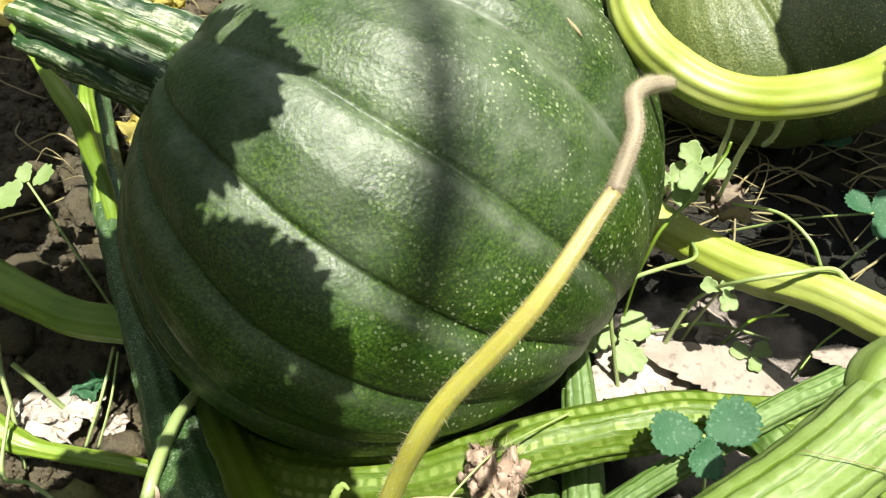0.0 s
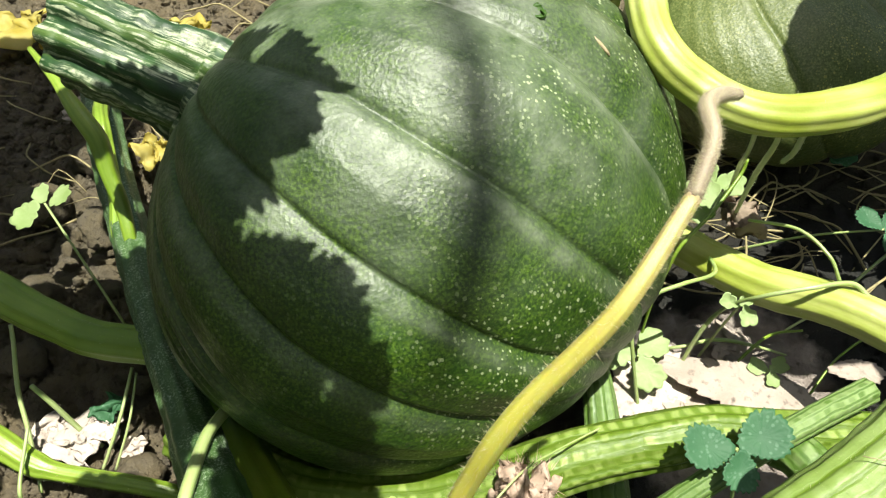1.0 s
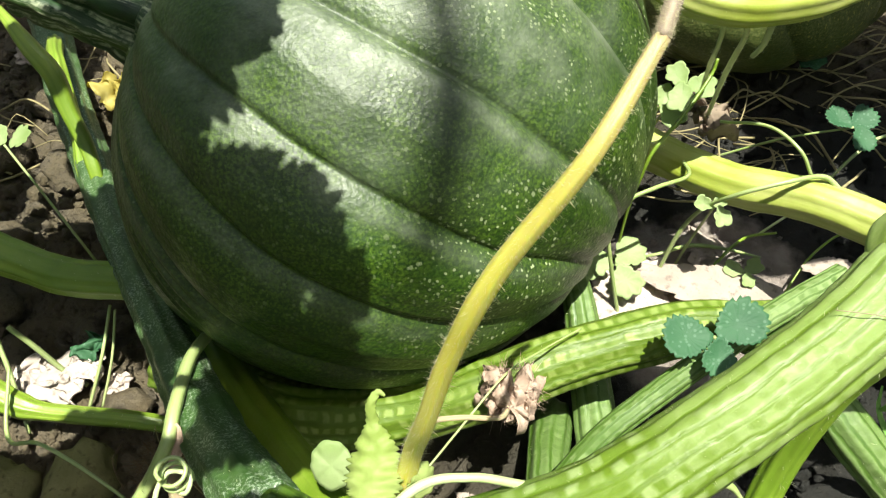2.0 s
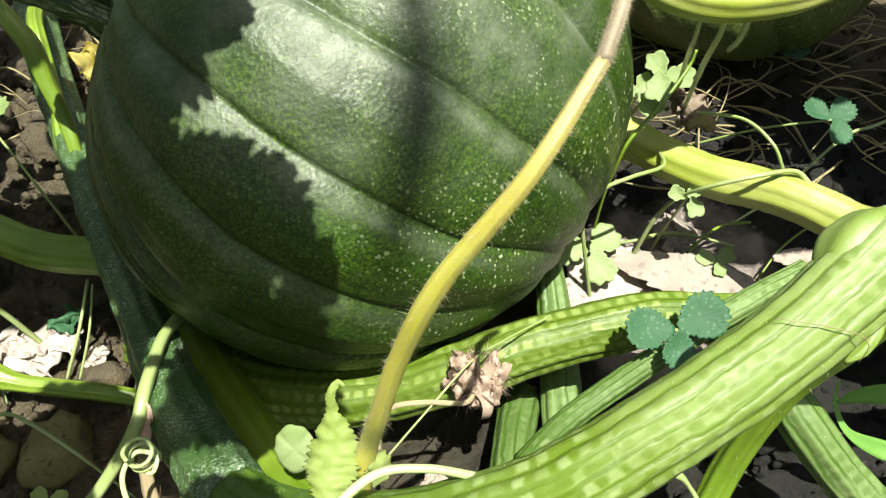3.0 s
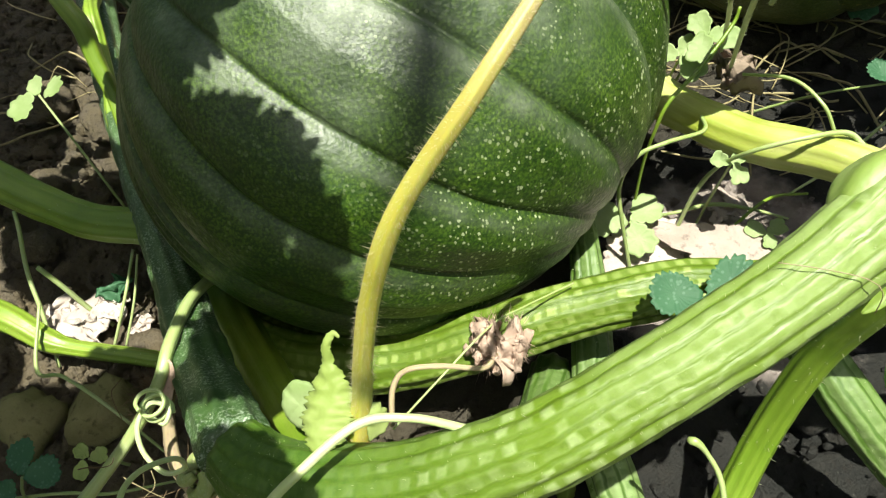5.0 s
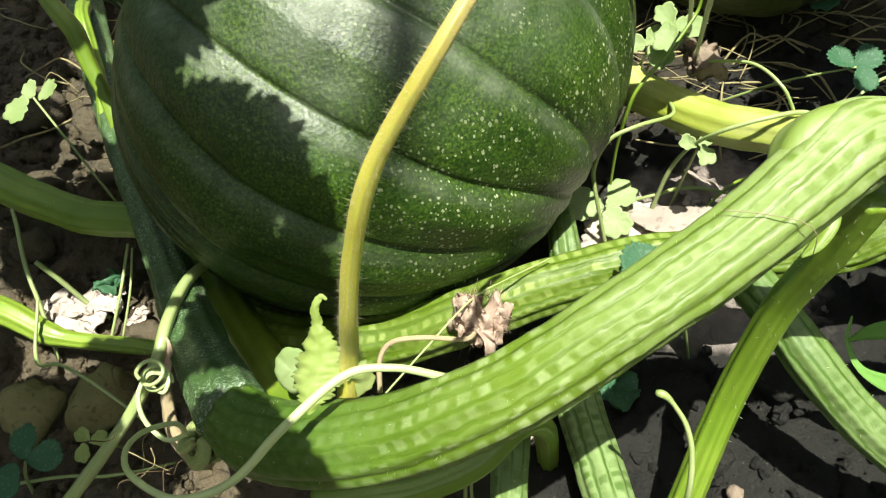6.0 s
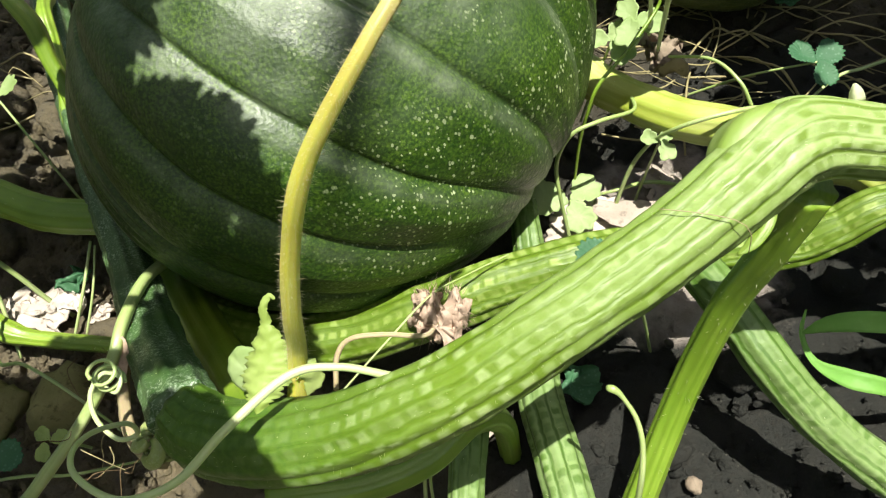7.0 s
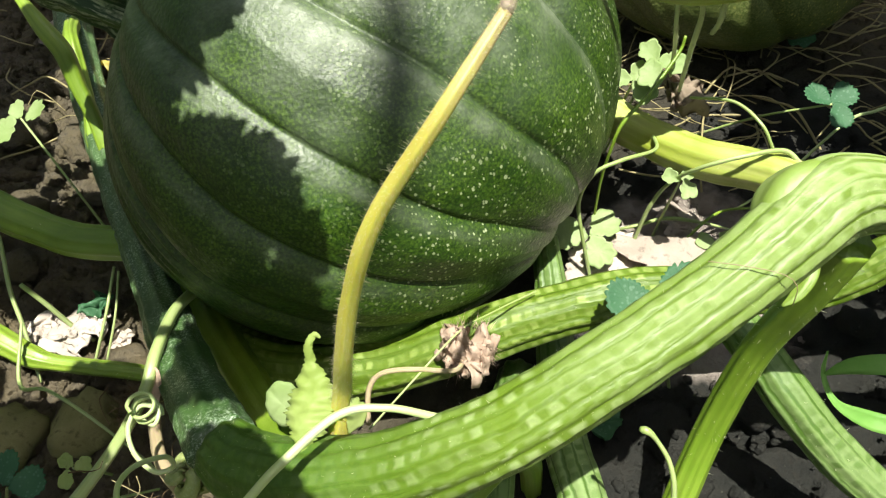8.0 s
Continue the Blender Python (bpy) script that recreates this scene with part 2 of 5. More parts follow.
VINE_GREEN = vine_material("green_vine", (0.105, 0.190, 0.008), (0.215, 0.310, 0.035), 9)
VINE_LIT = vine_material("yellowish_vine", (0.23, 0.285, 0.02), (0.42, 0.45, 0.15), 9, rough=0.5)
VINE_DARK = vine_material("dark_vine", (0.018, 0.055, 0.008), (0.042, 0.095, 0.020), 9, 0.22, (0.2, 0.2, 0.12), 0.5, 0.6)
VINE_PALE = window_vine_material("pale_striped_vine", (0.052, 0.115, 0.008), (0.200, 0.280, 0.105), 10, -0.05, 0.12)
TENDRIL = vine_material("tendril_skin", (0.24, 0.32, 0.09), (0.36, 0.43, 0.19), 5)
TENDRIL_PALE = vine_material("pale_tendril_skin", (0.40, 0.48, 0.20), (0.50, 0.57, 0.30), 5)
STALK = vine_material("straw_yellow_stalk", (0.46, 0.42, 0.03), (0.56, 0.53, 0.12), 6, soft=0.8, rough=0.55, withered=(0.105, 0.180, (0.30, 0.235, 0.165)))
STALK_TIP = vine_material("withered_stalk", (0.25, 0.20, 0.14), (0.36, 0.30, 0.22), 6, rough=0.7)
PEDUNCLE = peduncle_material()
DRY_TWIG = vine_material("dry_twig", (0.26, 0.20, 0.11), (0.40, 0.33, 0.2), 5, rough=0.8)
STRAW = dry_material("straw", (0.26, 0.22, 0.11), (0.44, 0.38, 0.20))
FIBRE = dry_material("brown_fibre", (0.09, 0.06, 0.03), (0.20, 0.14, 0.08))
BUD = vine_material("withered_bud", (0.20, 0.26, 0.06), (0.36, 0.40, 0.16), 5, powder=0.3)
BRISTLE = dry_material("bristle", (0.55, 0.60, 0.38), (0.7, 0.72, 0.5), 0.5, 0.4)
BRISTLE_DRY = dry_material("dry_bristle", (0.62, 0.56, 0.36), (0.75, 0.7, 0.5), 0.6, 0.5)
DRY_FLOWER = dry_material("withered_flower", (0.38, 0.265, 0.195), (0.56, 0.43, 0.34))
DRY_BROWN = dry_material("withered_leaf", (0.19, 0.145, 0.105), (0.32, 0.255, 0.19))
DRY_LEAF = dry_material("dry_leaf", (0.33, 0.27, 0.225), (0.46, 0.39, 0.335))
LEAF = blade_material("squash_leaf", (0.05, 0.12, 0.02), (0.09, 0.18, 0.03), (0.20, 0.34, 0.03), 0.42)
# brighter copy of dry_leaf, sunlight put into its colour
SUN_BRIGHT_LEAF = dry_material("sun_bright_leaf", (0.42, 0.35, 0.30), (0.62, 0.55, 0.48))
LEAF_YOUNG = blade_material("young_leaf", (0.25, 0.34, 0.07), (0.39, 0.47, 0.17), (0.36, 0.46, 0.09), 0.3)
LEAF_PALE = blade_material("pale_leaf", (0.25, 0.35, 0.12), (0.42, 0.50, 0.26), (0.40, 0.55, 0.14), 0.35)
LEAF_YELLOW = blade_material("yellow_leaf", (0.42, 0.34, 0.06), (0.50, 0.45, 0.16), (0.7, 0.6, 0.06), 0.4)
CLOVER = blade_material("clover_leaf", (0.040, 0.125, 0.058), (0.062, 0.17, 0.075), (0.10, 0.25, 0.06), 0.3, 0.6, (0.10, 0.21, 0.12))
GRASS = blade_material("grass_blade", (0.15, 0.34, 0.06), (0.26, 0.48, 0.11), (0.25, 0.5, 0.06), 0.35)
SOIL = soil_material()
MOSSY = dry_material("mossy_earth", (0.165, 0.150, 0.058), (0.25, 0.225, 0.10), 0.95, 0.0)


# ---- builders ----
class Geo:
    """Vertices, faces and UVs gathered for one mesh."""

    def __init__(self):
        self.v, self.f, self.uv, self.bloom_sheen, self.worn = [], [], [], [], []

    def add(self, verts, faces, uvs=None):
        base = len(self.v)
        self.v += [tuple(p) for p in verts]
        self.f += [tuple(base + i for i in q) for q in faces]
        self.uv += [tuple(p) for p in uvs] if uvs is not None else [(p[0], p[1]) for p in verts]
        return self

    def mesh(self, name, smooth=True):
        me = bpy.data.meshes.new(name)
        me.from_pydata(self.v, [], self.f)
        layer = me.uv_layers.new(name="UVMap")
        ids = np.empty(len(me.loops), dtype=np.int32)
        me.loops.foreach_get("vertex_index", ids)
        uv = np.array(self.uv, dtype=np.float32)[ids]
        for poly in me.polygons:
            span = uv[poly.loop_start : poly.loop_start + poly.loop_total, 0]
            if span.max() - span.min() > 0.5 and span.max() <= 1.0:
                span[span < 0.5] += 1.0
        layer.data.foreach_set("uv", uv.ravel())
        me.polygons.foreach_set("use_smooth", [smooth] * len(me.polygons))
        if self.bloom_sheen:
            me.attributes.new("bloom_sheen", "FLOAT", "POINT").data.foreach_set("value", self.bloom_sheen)
        if self.worn:
            me.attributes.new("worn", "FLOAT", "POINT").data.foreach_set("value", self.worn)
        me.update()
        return me


def part(name, geo, material, parent=None, label="", smooth=True):
    me = geo.mesh(name, smooth)
    me.materials.append(material)
    ob = new(name, me)
    if parent is not None:
        ob.parent = parent
        ob.matrix_parent_inverse = Matrix.Translation(-parent.location)
    return tagged(ob, label)


def root(name, at, label, category, group="", kind=""):
    ob = new(name)
    ob.empty_display_size = 0.01
    ob.location = at
    return tagged(ob, label, category, group, kind)


def spline(pts, step):
    """Points along a smooth curve through pts (any number of columns), about step apart."""
    p = np.array(pts, float)
    p = np.vstack([2 * p[0] - p[1], p, 2 * p[-1] - p[-2]])
    out = []
    for i in range(1, len(p) - 2):
        a, b, c, d = p[i - 1 : i + 3]
        n = max(2, int(np.linalg.norm((c - b)[:3]) / step))
        for s in np.linspace(0, 1, n, endpoint=False):
            out.append(0.5 * (2 * b + (c - a) * s + (2 * a - 5 * b + 4 * c - d) * s**2 + (3 * b - a - 3 * c + d) * s**3))
    out.append(p[-2])
    return np.array(out)


def rings(path):
    """Tangents and two crossing directions along a path, carried without twist."""
    t = np.gradient(path[:, :3], axis=0)
    t /= np.linalg.norm(t, axis=1)[:, None] + 1e-12
    u = np.cross(t[0], (0.13, 0.21, 0.97))
    u /= np.linalg.norm(u)
    us = []
    for d in t:
        u = u - d * (u @ d)
        u /= np.linalg.norm(u)
        us.append(u)
    us = np.array(us)
    return t, us, np.cross(t, us)


def tube(pts, step=0.003, around=24, ridges=0, depth=0.0, lumps=0.0, flat=1.0, seed=0, geo=None, cap=True, wobble=0.0):
    """A stem through pts of (x, y, z, radius), with lengthwise ridges and uneven lumps."""
    path = spline(pts, step)
    t, u, w = rings(path)
    along = np.r_[0, np.cumsum(np.linalg.norm(np.diff(path[:, :3], axis=0), axis=1))]
    ang = np.linspace(0, 2 * np.pi, around, endpoint=False)
    verts, uvs = [], []
    for i, (row, l) in enumerate(zip(path, along)):
        base = row[3] * (1 + wobble * noise.noise((l * 60, seed * 3.7, 0)))
        for a in ang:
            r = base
            if ridges:
                c = math.cos(ridges * a + 0.6 * math.sin(l * 9 + seed))
                r *= 1 + depth * (abs(c) ** 0.7 * (1 if c > 0 else -1))
            if lumps:
                r *= 1 + lumps * noise.noise((a * ridges / 3.1 + seed, l * 170, seed * 1.3)) + 0.5 * lumps * noise.noise((a * 1.2, l * 40, seed))
            verts.append(row[:3] + r * (math.cos(a) * u[i] + flat * math.sin(a) * w[i]))
            uvs.append((a / (2 * np.pi), l))
    n = len(path)
    faces = [(i * around + j, i * around + (j + 1) % around, (i + 1) * around + (j + 1) % around, (i + 1) * around + j) for i in range(n - 1) for j in range(around)]
    if cap:
        for end, ring in ((0, range(around)), (n - 1, range((n - 1) * around, n * around))):
            verts.append(path[end, :3])
            uvs.append((0.5, along[end]))
            ring = list(ring)
            tip = len(verts) - 1
            faces += [(ring[j], tip, ring[(j + 1) % around]) if end == 0 else (ring[(j + 1) % around], tip, ring[j]) for j in range(around)]
    return (geo or Geo()).add(verts, faces, uvs)


def bristles(pts, count, length, thick, seed, lean=0.3, lo=0.0, hi=1.0, step=0.002):
    """Fine stiff hairs that stand out from a stem."""
    rng = random.Random(seed)
    path = spline(pts, step)
    t, u, w = rings(path)
    g = Geo()
    for _ in range(count):
        spot = (lo + (hi - lo) * rng.random()) * (len(path) - 1)
        i = min(int(spot), len(path) - 2)
        row = path[i] + (spot - i) * (path[i + 1] - path[i])
        a = rng.random() * 2 * math.pi
        out = math.cos(a) * u[i] + math.sin(a) * w[i]
        side = -math.sin(a) * u[i] + math.cos(a) * w[i]
        foot = row[:3] + out * row[3] * 0.96
        d = out + lean * rng.uniform(-1, 1) * t[i] + lean * rng.uniform(-1, 1) * side
        h = length * (0.35 + 0.9 * rng.random() ** 2)
        k = thick * rng.uniform(0.7, 1.3)
        g.add([foot + side * k, foot - side * k * 0.5 + t[i] * k, foot - side * k * 0.5 - t[i] * k, foot + d * h], [(0, 1, 3), (1, 2, 3), (2, 0, 3)])
    return g


def stem_thing(name, pts, material, label, category, ridges=10, depth=0.05, lumps=0.03, hairs=0, seed=0, around=40, group=""):
    base = root(name, pts[0][:3], label, category, group)
    part("stem", tube(pts, 0.0025, around, ridges, depth, lumps, seed=seed, wobble=0.05), material, base)
    if hairs:
        tagged(part("bristles", bristles(pts, hairs, 0.0022, 0.00009, seed), BRISTLE, base, "short pale bristles"), kind="stuff")
    return base


def blade(outline, centre, normal, ahead, cup=0.0, wave=0.0, veins=0, rows=10, seed=0, thick=0.0004, geo=None, holes=()):
    """A leaf blade: outline(angle) gives its reach from centre; two faces with a little thickness between them."""
    n = Vector(normal).normalized()
    x = Vector(ahead)
    x = (x - n * x.dot(n)).normalized()
    y = n.cross(x)
    m = len(outline)
    verts, faces, uvs = [], [], []
    for side in (1, -1):
        base = len(verts)
        verts.append(Vector(centre) + n * side * thick * 0.5)
        uvs.append((0.5, 0.5))
        for r in range(1, rows + 1):
            s = r / rows
            for j in range(m):
                a = 2 * math.pi * j / m
                reach = outline[j] * s
                px, py = reach * math.cos(a), reach * math.sin(a)
                h = cup * s * s + wave * s * noise.noise((px * 30 + seed, py * 30, seed * 1.7))
                if veins:
                    h -= 0.35 * abs(wave) * s * max(0, 1 - abs(((a * veins / (2 * math.pi)) % 1) - 0.5) * 8 * s) * 0.6
                verts.append(Vector(centre) + x * px + y * py + n * (h + side * thick * 0.5))
                uvs.append((0.5 + px, 0.5 + py))
        for j in range(m):
            tri = (base, base + 1 + j, base + 1 + (j + 1) % m)
            faces.append(tri if side > 0 else tri[::-1])
        for r in range(rows - 1):
            for j in range(m):
                a0, b0 = base + 1 + r * m, base + 1 + (r + 1) * m
                q = (a0 + j, b0 + j, b0 + (j + 1) % m, a0 + (j + 1) % m)
                faces.append(q if side > 0 else q[::-1])
    for hx, hy, hr in holes:
        spot = Vector(centre) + Vector((hx, hy, 0))
        faces = [q for q in faces if (sum((verts[i] for i in q), Vector()) / len(q) - spot).xy.length > hr]
    rim = 1 + (rows - 1) * m
    other = len(verts) // 2
    faces += [(rim + j, other + rim + j, other + rim + (j + 1) % m, rim + (j + 1) % m) for j in range(m)]
    return (geo or Geo()).add(verts, faces, uvs)


def toothed(n, base, teeth, bite, seed, lobes=0, lobe=0.0, notch=0.0, bays=(), sway=1.0, ragged=0.0):
    """Reach of a leaf's margin by angle: lobes, a notch at the stalk, and uneven teeth."""
    rng = random.Random(seed)
    jit = [rng.uniform(0.5, 1.4) for _ in range(teeth + 1)]
    if ragged:
        jit = [2.2 * rng.random() ** 1.6 for _ in jit]
    out = []
    for j in range(n):
        f = j / n
        a = 2 * math.pi * f
        r = base * (1 + lobe * math.cos(lobes * a))
        k = f * teeth
        r *= 1 - bite * jit[int(k) % teeth] * abs((k % 1) - 0.35) * 1.6
        r *= 1 - notch * max(0.0, 1 - abs(a - math.pi) / 0.5)
        r *= 1 + 0.05 * sway * noise.noise((math.cos(a) * 2 + seed, math.sin(a) * 2, seed)) + 0.035 * sway * noise.noise((math.cos(a) * 6 + seed, math.sin(a) * 6, seed))
        r *= 1 + ragged * (noise.noise((math.cos(a) * 15 + seed, math.sin(a) * 15, 3.1)) + 0.6 * noise.noise((math.cos(a) * 42, math.sin(a) * 42 + seed, 7.7)))
        for deg, wide, deep in bays:
            off = (math.degrees(a) - deg + 180) % 360 - 180
            r *= 1 - deep * math.exp(-((off / wide) ** 2))
        out.append(r)
    return out


# ---- ground ----
def ground():
    def axis(lo, hi, step, far):
        fine = list(np.arange(lo, hi + step / 2, step))
        left, right, d = [], [], step
        while (right[-1] if right else hi) < far:
            d *= 1.35
            left.append((left[-1] if left else lo) - d)
            right.append((right[-1] if right else hi) + d)
        return left[::-1] + fine + right

    xs, ys = axis(-0.50, 0.40, 0.0034, 60), axis(-0.06, 0.80, 0.0034, 60)
    g, verts = Geo(), []
    for y in ys:
        for x in xs:
            near = 1.0 if -0.6 < x < 0.5 and -0.15 < y < 0.9 else 0.3
            p = Vector((x, y, 0))
            h = 0.012 * noise.noise(p * 7) + 0.006 * noise.noise(p * 22 + Vector((3, 1, 0)))
            rough = 0.6 + 0.9 * max(0.0, min(1.0, (0.02 - x) / 0.15))
            h += rough * near * (0.0060 * noise.noise(p * 55) + 0.0042 * abs(noise.noise(p * 120)) + 0.0020 * noise.noise(p * 230))
            crack = abs(noise.noise(p * 16 + Vector((9, 4, 2))))
            if x > -0.05:
                h -= 0.007 * max(0.0, 1 - crack / 0.045) * near
            verts.append((x, y, h - 0.004))
    w = len(xs)
    faces = [(j * w + i, j * w + i + 1, (j + 1) * w + i + 1, (j + 1) * w + i) for j in range(len(ys) - 1) for i in range(w - 1)]
    ob = part("ground", g.add(verts, faces), SOIL)
    return tagged(ob, "dark crumbly garden soil with cracks and small clods", "soil", kind="structure")


ground()


# ---- pumpkins ----
def pumpkin_rind(centre, shape, axis, grooves, flutes=(), seed=0, around=640, along=170):
    """A ribbed pumpkin: an uneven ellipsoid with a groove along each azimuth in grooves, about the axis towards its stalk."""
    a = Vector(axis).normalized()
    u = a.cross(Vector((0, 0, 1))).normalized()
    v = u.cross(a)
    q = Matrix(shape)
    cuts = [radians(d) for d in grooves]
    verts, faces, uvs, sheen_film, worn = [], [], [], [], []
    for i in range(along + 1):
        th = math.pi * (0.004 + 0.992 * i / along)
        for j in range(around):
            ph = 2 * math.pi * j / around
            d = a * math.cos(th) + (u * math.sin(ph) + v * math.cos(ph)) * math.sin(th)
            r = 1 / math.sqrt(d.dot(q @ d))
            ring = r * math.sin(th)
            swell = math.sin(th) ** 0.7
            sway = 0.05 * noise.noise((th * 2.2, seed, 1.7))
            near = min(((ph - c + sway + math.pi) % (2 * math.pi) - math.pi for c in cuts), key=abs)
            side = near * max(ring, 0.012)
            dist = abs(side)
            r -= swell * (0.0018 * math.exp(-((dist / 0.0016) ** 2)) + 0.0012 * math.exp(-((dist / 0.005) ** 2)) + 0.0026 * math.exp(-((dist / 0.015) ** 2)))
            r += 0.0014 * swell
            for c in flutes:
                off = ((ph - radians(c) + math.pi) % (2 * math.pi) - math.pi) * ring
                if abs(off) < 0.004:
                    r -= 0.0013 * math.exp(-((off / 0.0009) ** 2)) * math.exp(-(((th - 1.08) / 0.17) ** 2))
            r += swell * 0.0009 * noise.noise((math.cos(ph) * 13 + seed, math.sin(ph) * 13, th * 1.3))
            r += 0.0014 * noise.noise(d * 3.1 + Vector((seed, 0, 0)))
            r -= 0.010 * math.exp(-((th / 0.22) ** 2)) + 0.012 * math.exp(-(((math.pi - th) / 0.25) ** 2))
            wide = 0.004 + 0.003 * noise.noise((ph * 3, th * 4, seed))
            # pale tone by facing: waxy bloom plus painted sky sheen and lit rib edges
            sheen_film.append(min(1.0, 0.62 * max(0.12, min(1.0, 0.45 + 1.1 * d.z)) * math.exp(-(((side + 0.0055) / wide) ** 2)) + 1.55 * max(0.0, d.z - 0.36) * (0.75 + 0.8 * noise.noise(d * 5))))
            worn.append(max(0.14, min(1.0, 0.42 + 1.7 * d.x - 0.3 * max(0.0, d.z - 0.5))))
            verts.append(Vector(centre) + d * r)
            uvs.append((ph / (2 * math.pi), th * 0.12))
    for i in range(along):
        for j in range(around):
            k = (j + 1) % around
            faces.append((i * around + j, (i + 1) * around + j, (i + 1) * around + k, i * around + k))
    faces.append(tuple(range(around)))
    faces.append(tuple(range(along * around, (along + 1) * around))[::-1])
    g = Geo().add(verts, faces, uvs)
    g.bloom_sheen, g.worn = sheen_film, worn
    return g


PUMPKIN_AT = (-0.0248, 0.2429, 0.1059)
PUMPKIN_SHAPE = ((67.04, -13.07, 3.09), (-13.07, 67.41, -3.61), (3.09, -3.61, 71.88))
PUMPKIN_AXIS = (-0.837, 0.212, 0.505)
GROOVES = (-1.7, -33, -57, -76, -95, -111, -127, -146, -168, 170, 147, 124, 99, 75, 50, 25)

pumpkin = root("pumpkin", (PUMPKIN_AT[0], PUMPKIN_AT[1], 0), "large dark green ribbed pumpkin lying on the soil among vines", "pumpkin")
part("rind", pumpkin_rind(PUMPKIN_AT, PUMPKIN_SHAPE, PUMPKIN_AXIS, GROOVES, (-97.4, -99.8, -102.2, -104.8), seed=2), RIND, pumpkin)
PED = [(-0.108, 0.259, 0.142, 0.034), (-0.1200, 0.264, 0.149, 0.0300), (-0.1340, 0.2690, 0.156, 0.0255), (-0.1450, 0.2700, 0.162, 0.0232), (-0.1690, 0.2760, 0.170, 0.0215), (-0.1830, 0.2816, 0.172, 0.0220), (-0.191, 0.2850, 0.172, 0.0215)]
part("stalk", tube(PED, 0.0012, 150, 9, 0.10, 0.07, seed=4), PEDUNCLE, pumpkin, "thick dark green ridged stalk")

second = root("pumpkin", (0.213, 0.456, 0), "green ribbed pumpkin with yellow flecks behind a bent vine", "pumpkin")
part("rind", pumpkin_rind((0.213, 0.456, 0.068), ((86, 0, 0), (0, 86, 0), (0, 0, 204)), (-0.55, 0.45, 0.70), [d * 45 + 32 for d in range(8)], seed=7, around=360, along=110), RIND_PALE, second)


# ---- vines ----
V1 = [(-0.0667, 0.0521, 0.126, 0.0115), (-0.0542, 0.043, 0.13, 0.0129), (-0.0321, 0.0365, 0.14, 0.0131), (-0.0052, 0.0347, 0.153, 0.0124), (0.0255, 0.0389, 0.172, 0.0112), (0.056, 0.0517, 0.187, 0.0106), (0.0834, 0.067, 0.196, 0.0106), (0.104, 0.0809, 0.2025, 0.0112), (0.1165, 0.0900, 0.2065, 0.0122), (0.1275, 0.0922, 0.2065, 0.0108), (0.1441, 0.0907, 0.205, 0.0098), (0.1658, 0.0908, 0.2, 0.0096), (0.24, 0.10, 0.15, 0.0096), (0.34, 0.12, 0.02, 0.0096)]
V3 = [(-0.3317, 0.5487, 0.02, 0.0146), (-0.2565, 0.3775, 0.03, 0.0121), (-0.2104, 0.2872, 0.04, 0.011), (-0.1676, 0.2099, 0.055, 0.0101), (-0.1311, 0.1477, 0.07, 0.0102), (-0.0971, 0.0925, 0.095, 0.0115), (-0.0667, 0.0521, 0.126, 0.012)]
V9 = [(0.1299, 0.0900, 0.1880, 0.0075), (0.1278, 0.0882, 0.1614, 0.0060), (0.1235, 0.0883, 0.1222, 0.0058), (0.1157, 0.0760, 0.0787, 0.0060), (0.1038, 0.0522, 0.0459, 0.0063), (0.0920, 0.0270, 0.0150, 0.0066), (0.0860, 0.0150, -0.006, 0.0068)]
V2X = [(-0.134, 0.1765, 0.03, 0.0109), (-0.0995, 0.1263, 0.05, 0.0103), (-0.0675, 0.083, 0.08, 0.0094), (-0.0438, 0.0522, 0.11, 0.0081)]

vine = root("squash_vine", (-0.33, 0.55, 0), "thick bright green ridged squash vine arching before the pumpkin", "vine")
stem = part("stem", tube(V1, 0.0018, 66, 11, 0.032, 0.035, seed=1, wobble=0.03), VINE_BRIGHT, vine)
tagged(part("bristles", bristles(V1, 4200, 0.0013, 0.00005, 5), BRISTLE, stem, "short pale bristles"), kind="stuff")
trail = part("trailing_stem", tube(V3, 0.0025, 48, 9, 0.06, 0.05, seed=2, wobble=0.05), VINE_DARK, vine, "dark green stem dusted with white powder")
tagged(part("bristles", bristles(V3, 600, 0.0016, 0.00008, 6), BRISTLE, trail, "short pale bristles"), kind="stuff")
side = part("petiole", tube(V9, 0.002, 44, 8, 0.06, 0.02, seed=3), VINE_GREEN, vine, "slender green petiole with sparse bristles")
tagged(part("bristles", bristles(V9, 240, 0.0024, 0.0001, 7), BRISTLE, side, "short pale bristles"), kind="stuff")
NODE = [(0.0985, 0.0815, 0.2030, 0.0040), (0.1030, 0.0868, 0.2048, 0.0078), (0.1080, 0.0905, 0.2060, 0.0096), (0.1150, 0.0932, 0.2070, 0.0092), (0.1300, 0.0935, 0.2065, 0.0060)]
part("node", tube(NODE, 0.0012, 40, 6, 0.04, 0.05, seed=31), VINE_NODE, vine, "swollen pale green node")
SHEATH = [(0.1025, 0.0655, 0.1925, 0.0004), (0.1062, 0.0677, 0.1945, 0.0018), (0.1098, 0.0722, 0.1970, 0.0024), (0.1115, 0.0775, 0.1990, 0.0018), (0.1110, 0.0810, 0.2005, 0.0004)]
part("sheath", tube(SHEATH, 0.0008, 24, 5, 0.06, 0.08, flat=0.5, seed=32), VINE_NODE, vine, "pale yellowish sheath at the petiole's base")
part("branch", tube(V2X, 0.0025, 40, 9, 0.05, 0.03, seed=8), VINE_GREEN, vine)

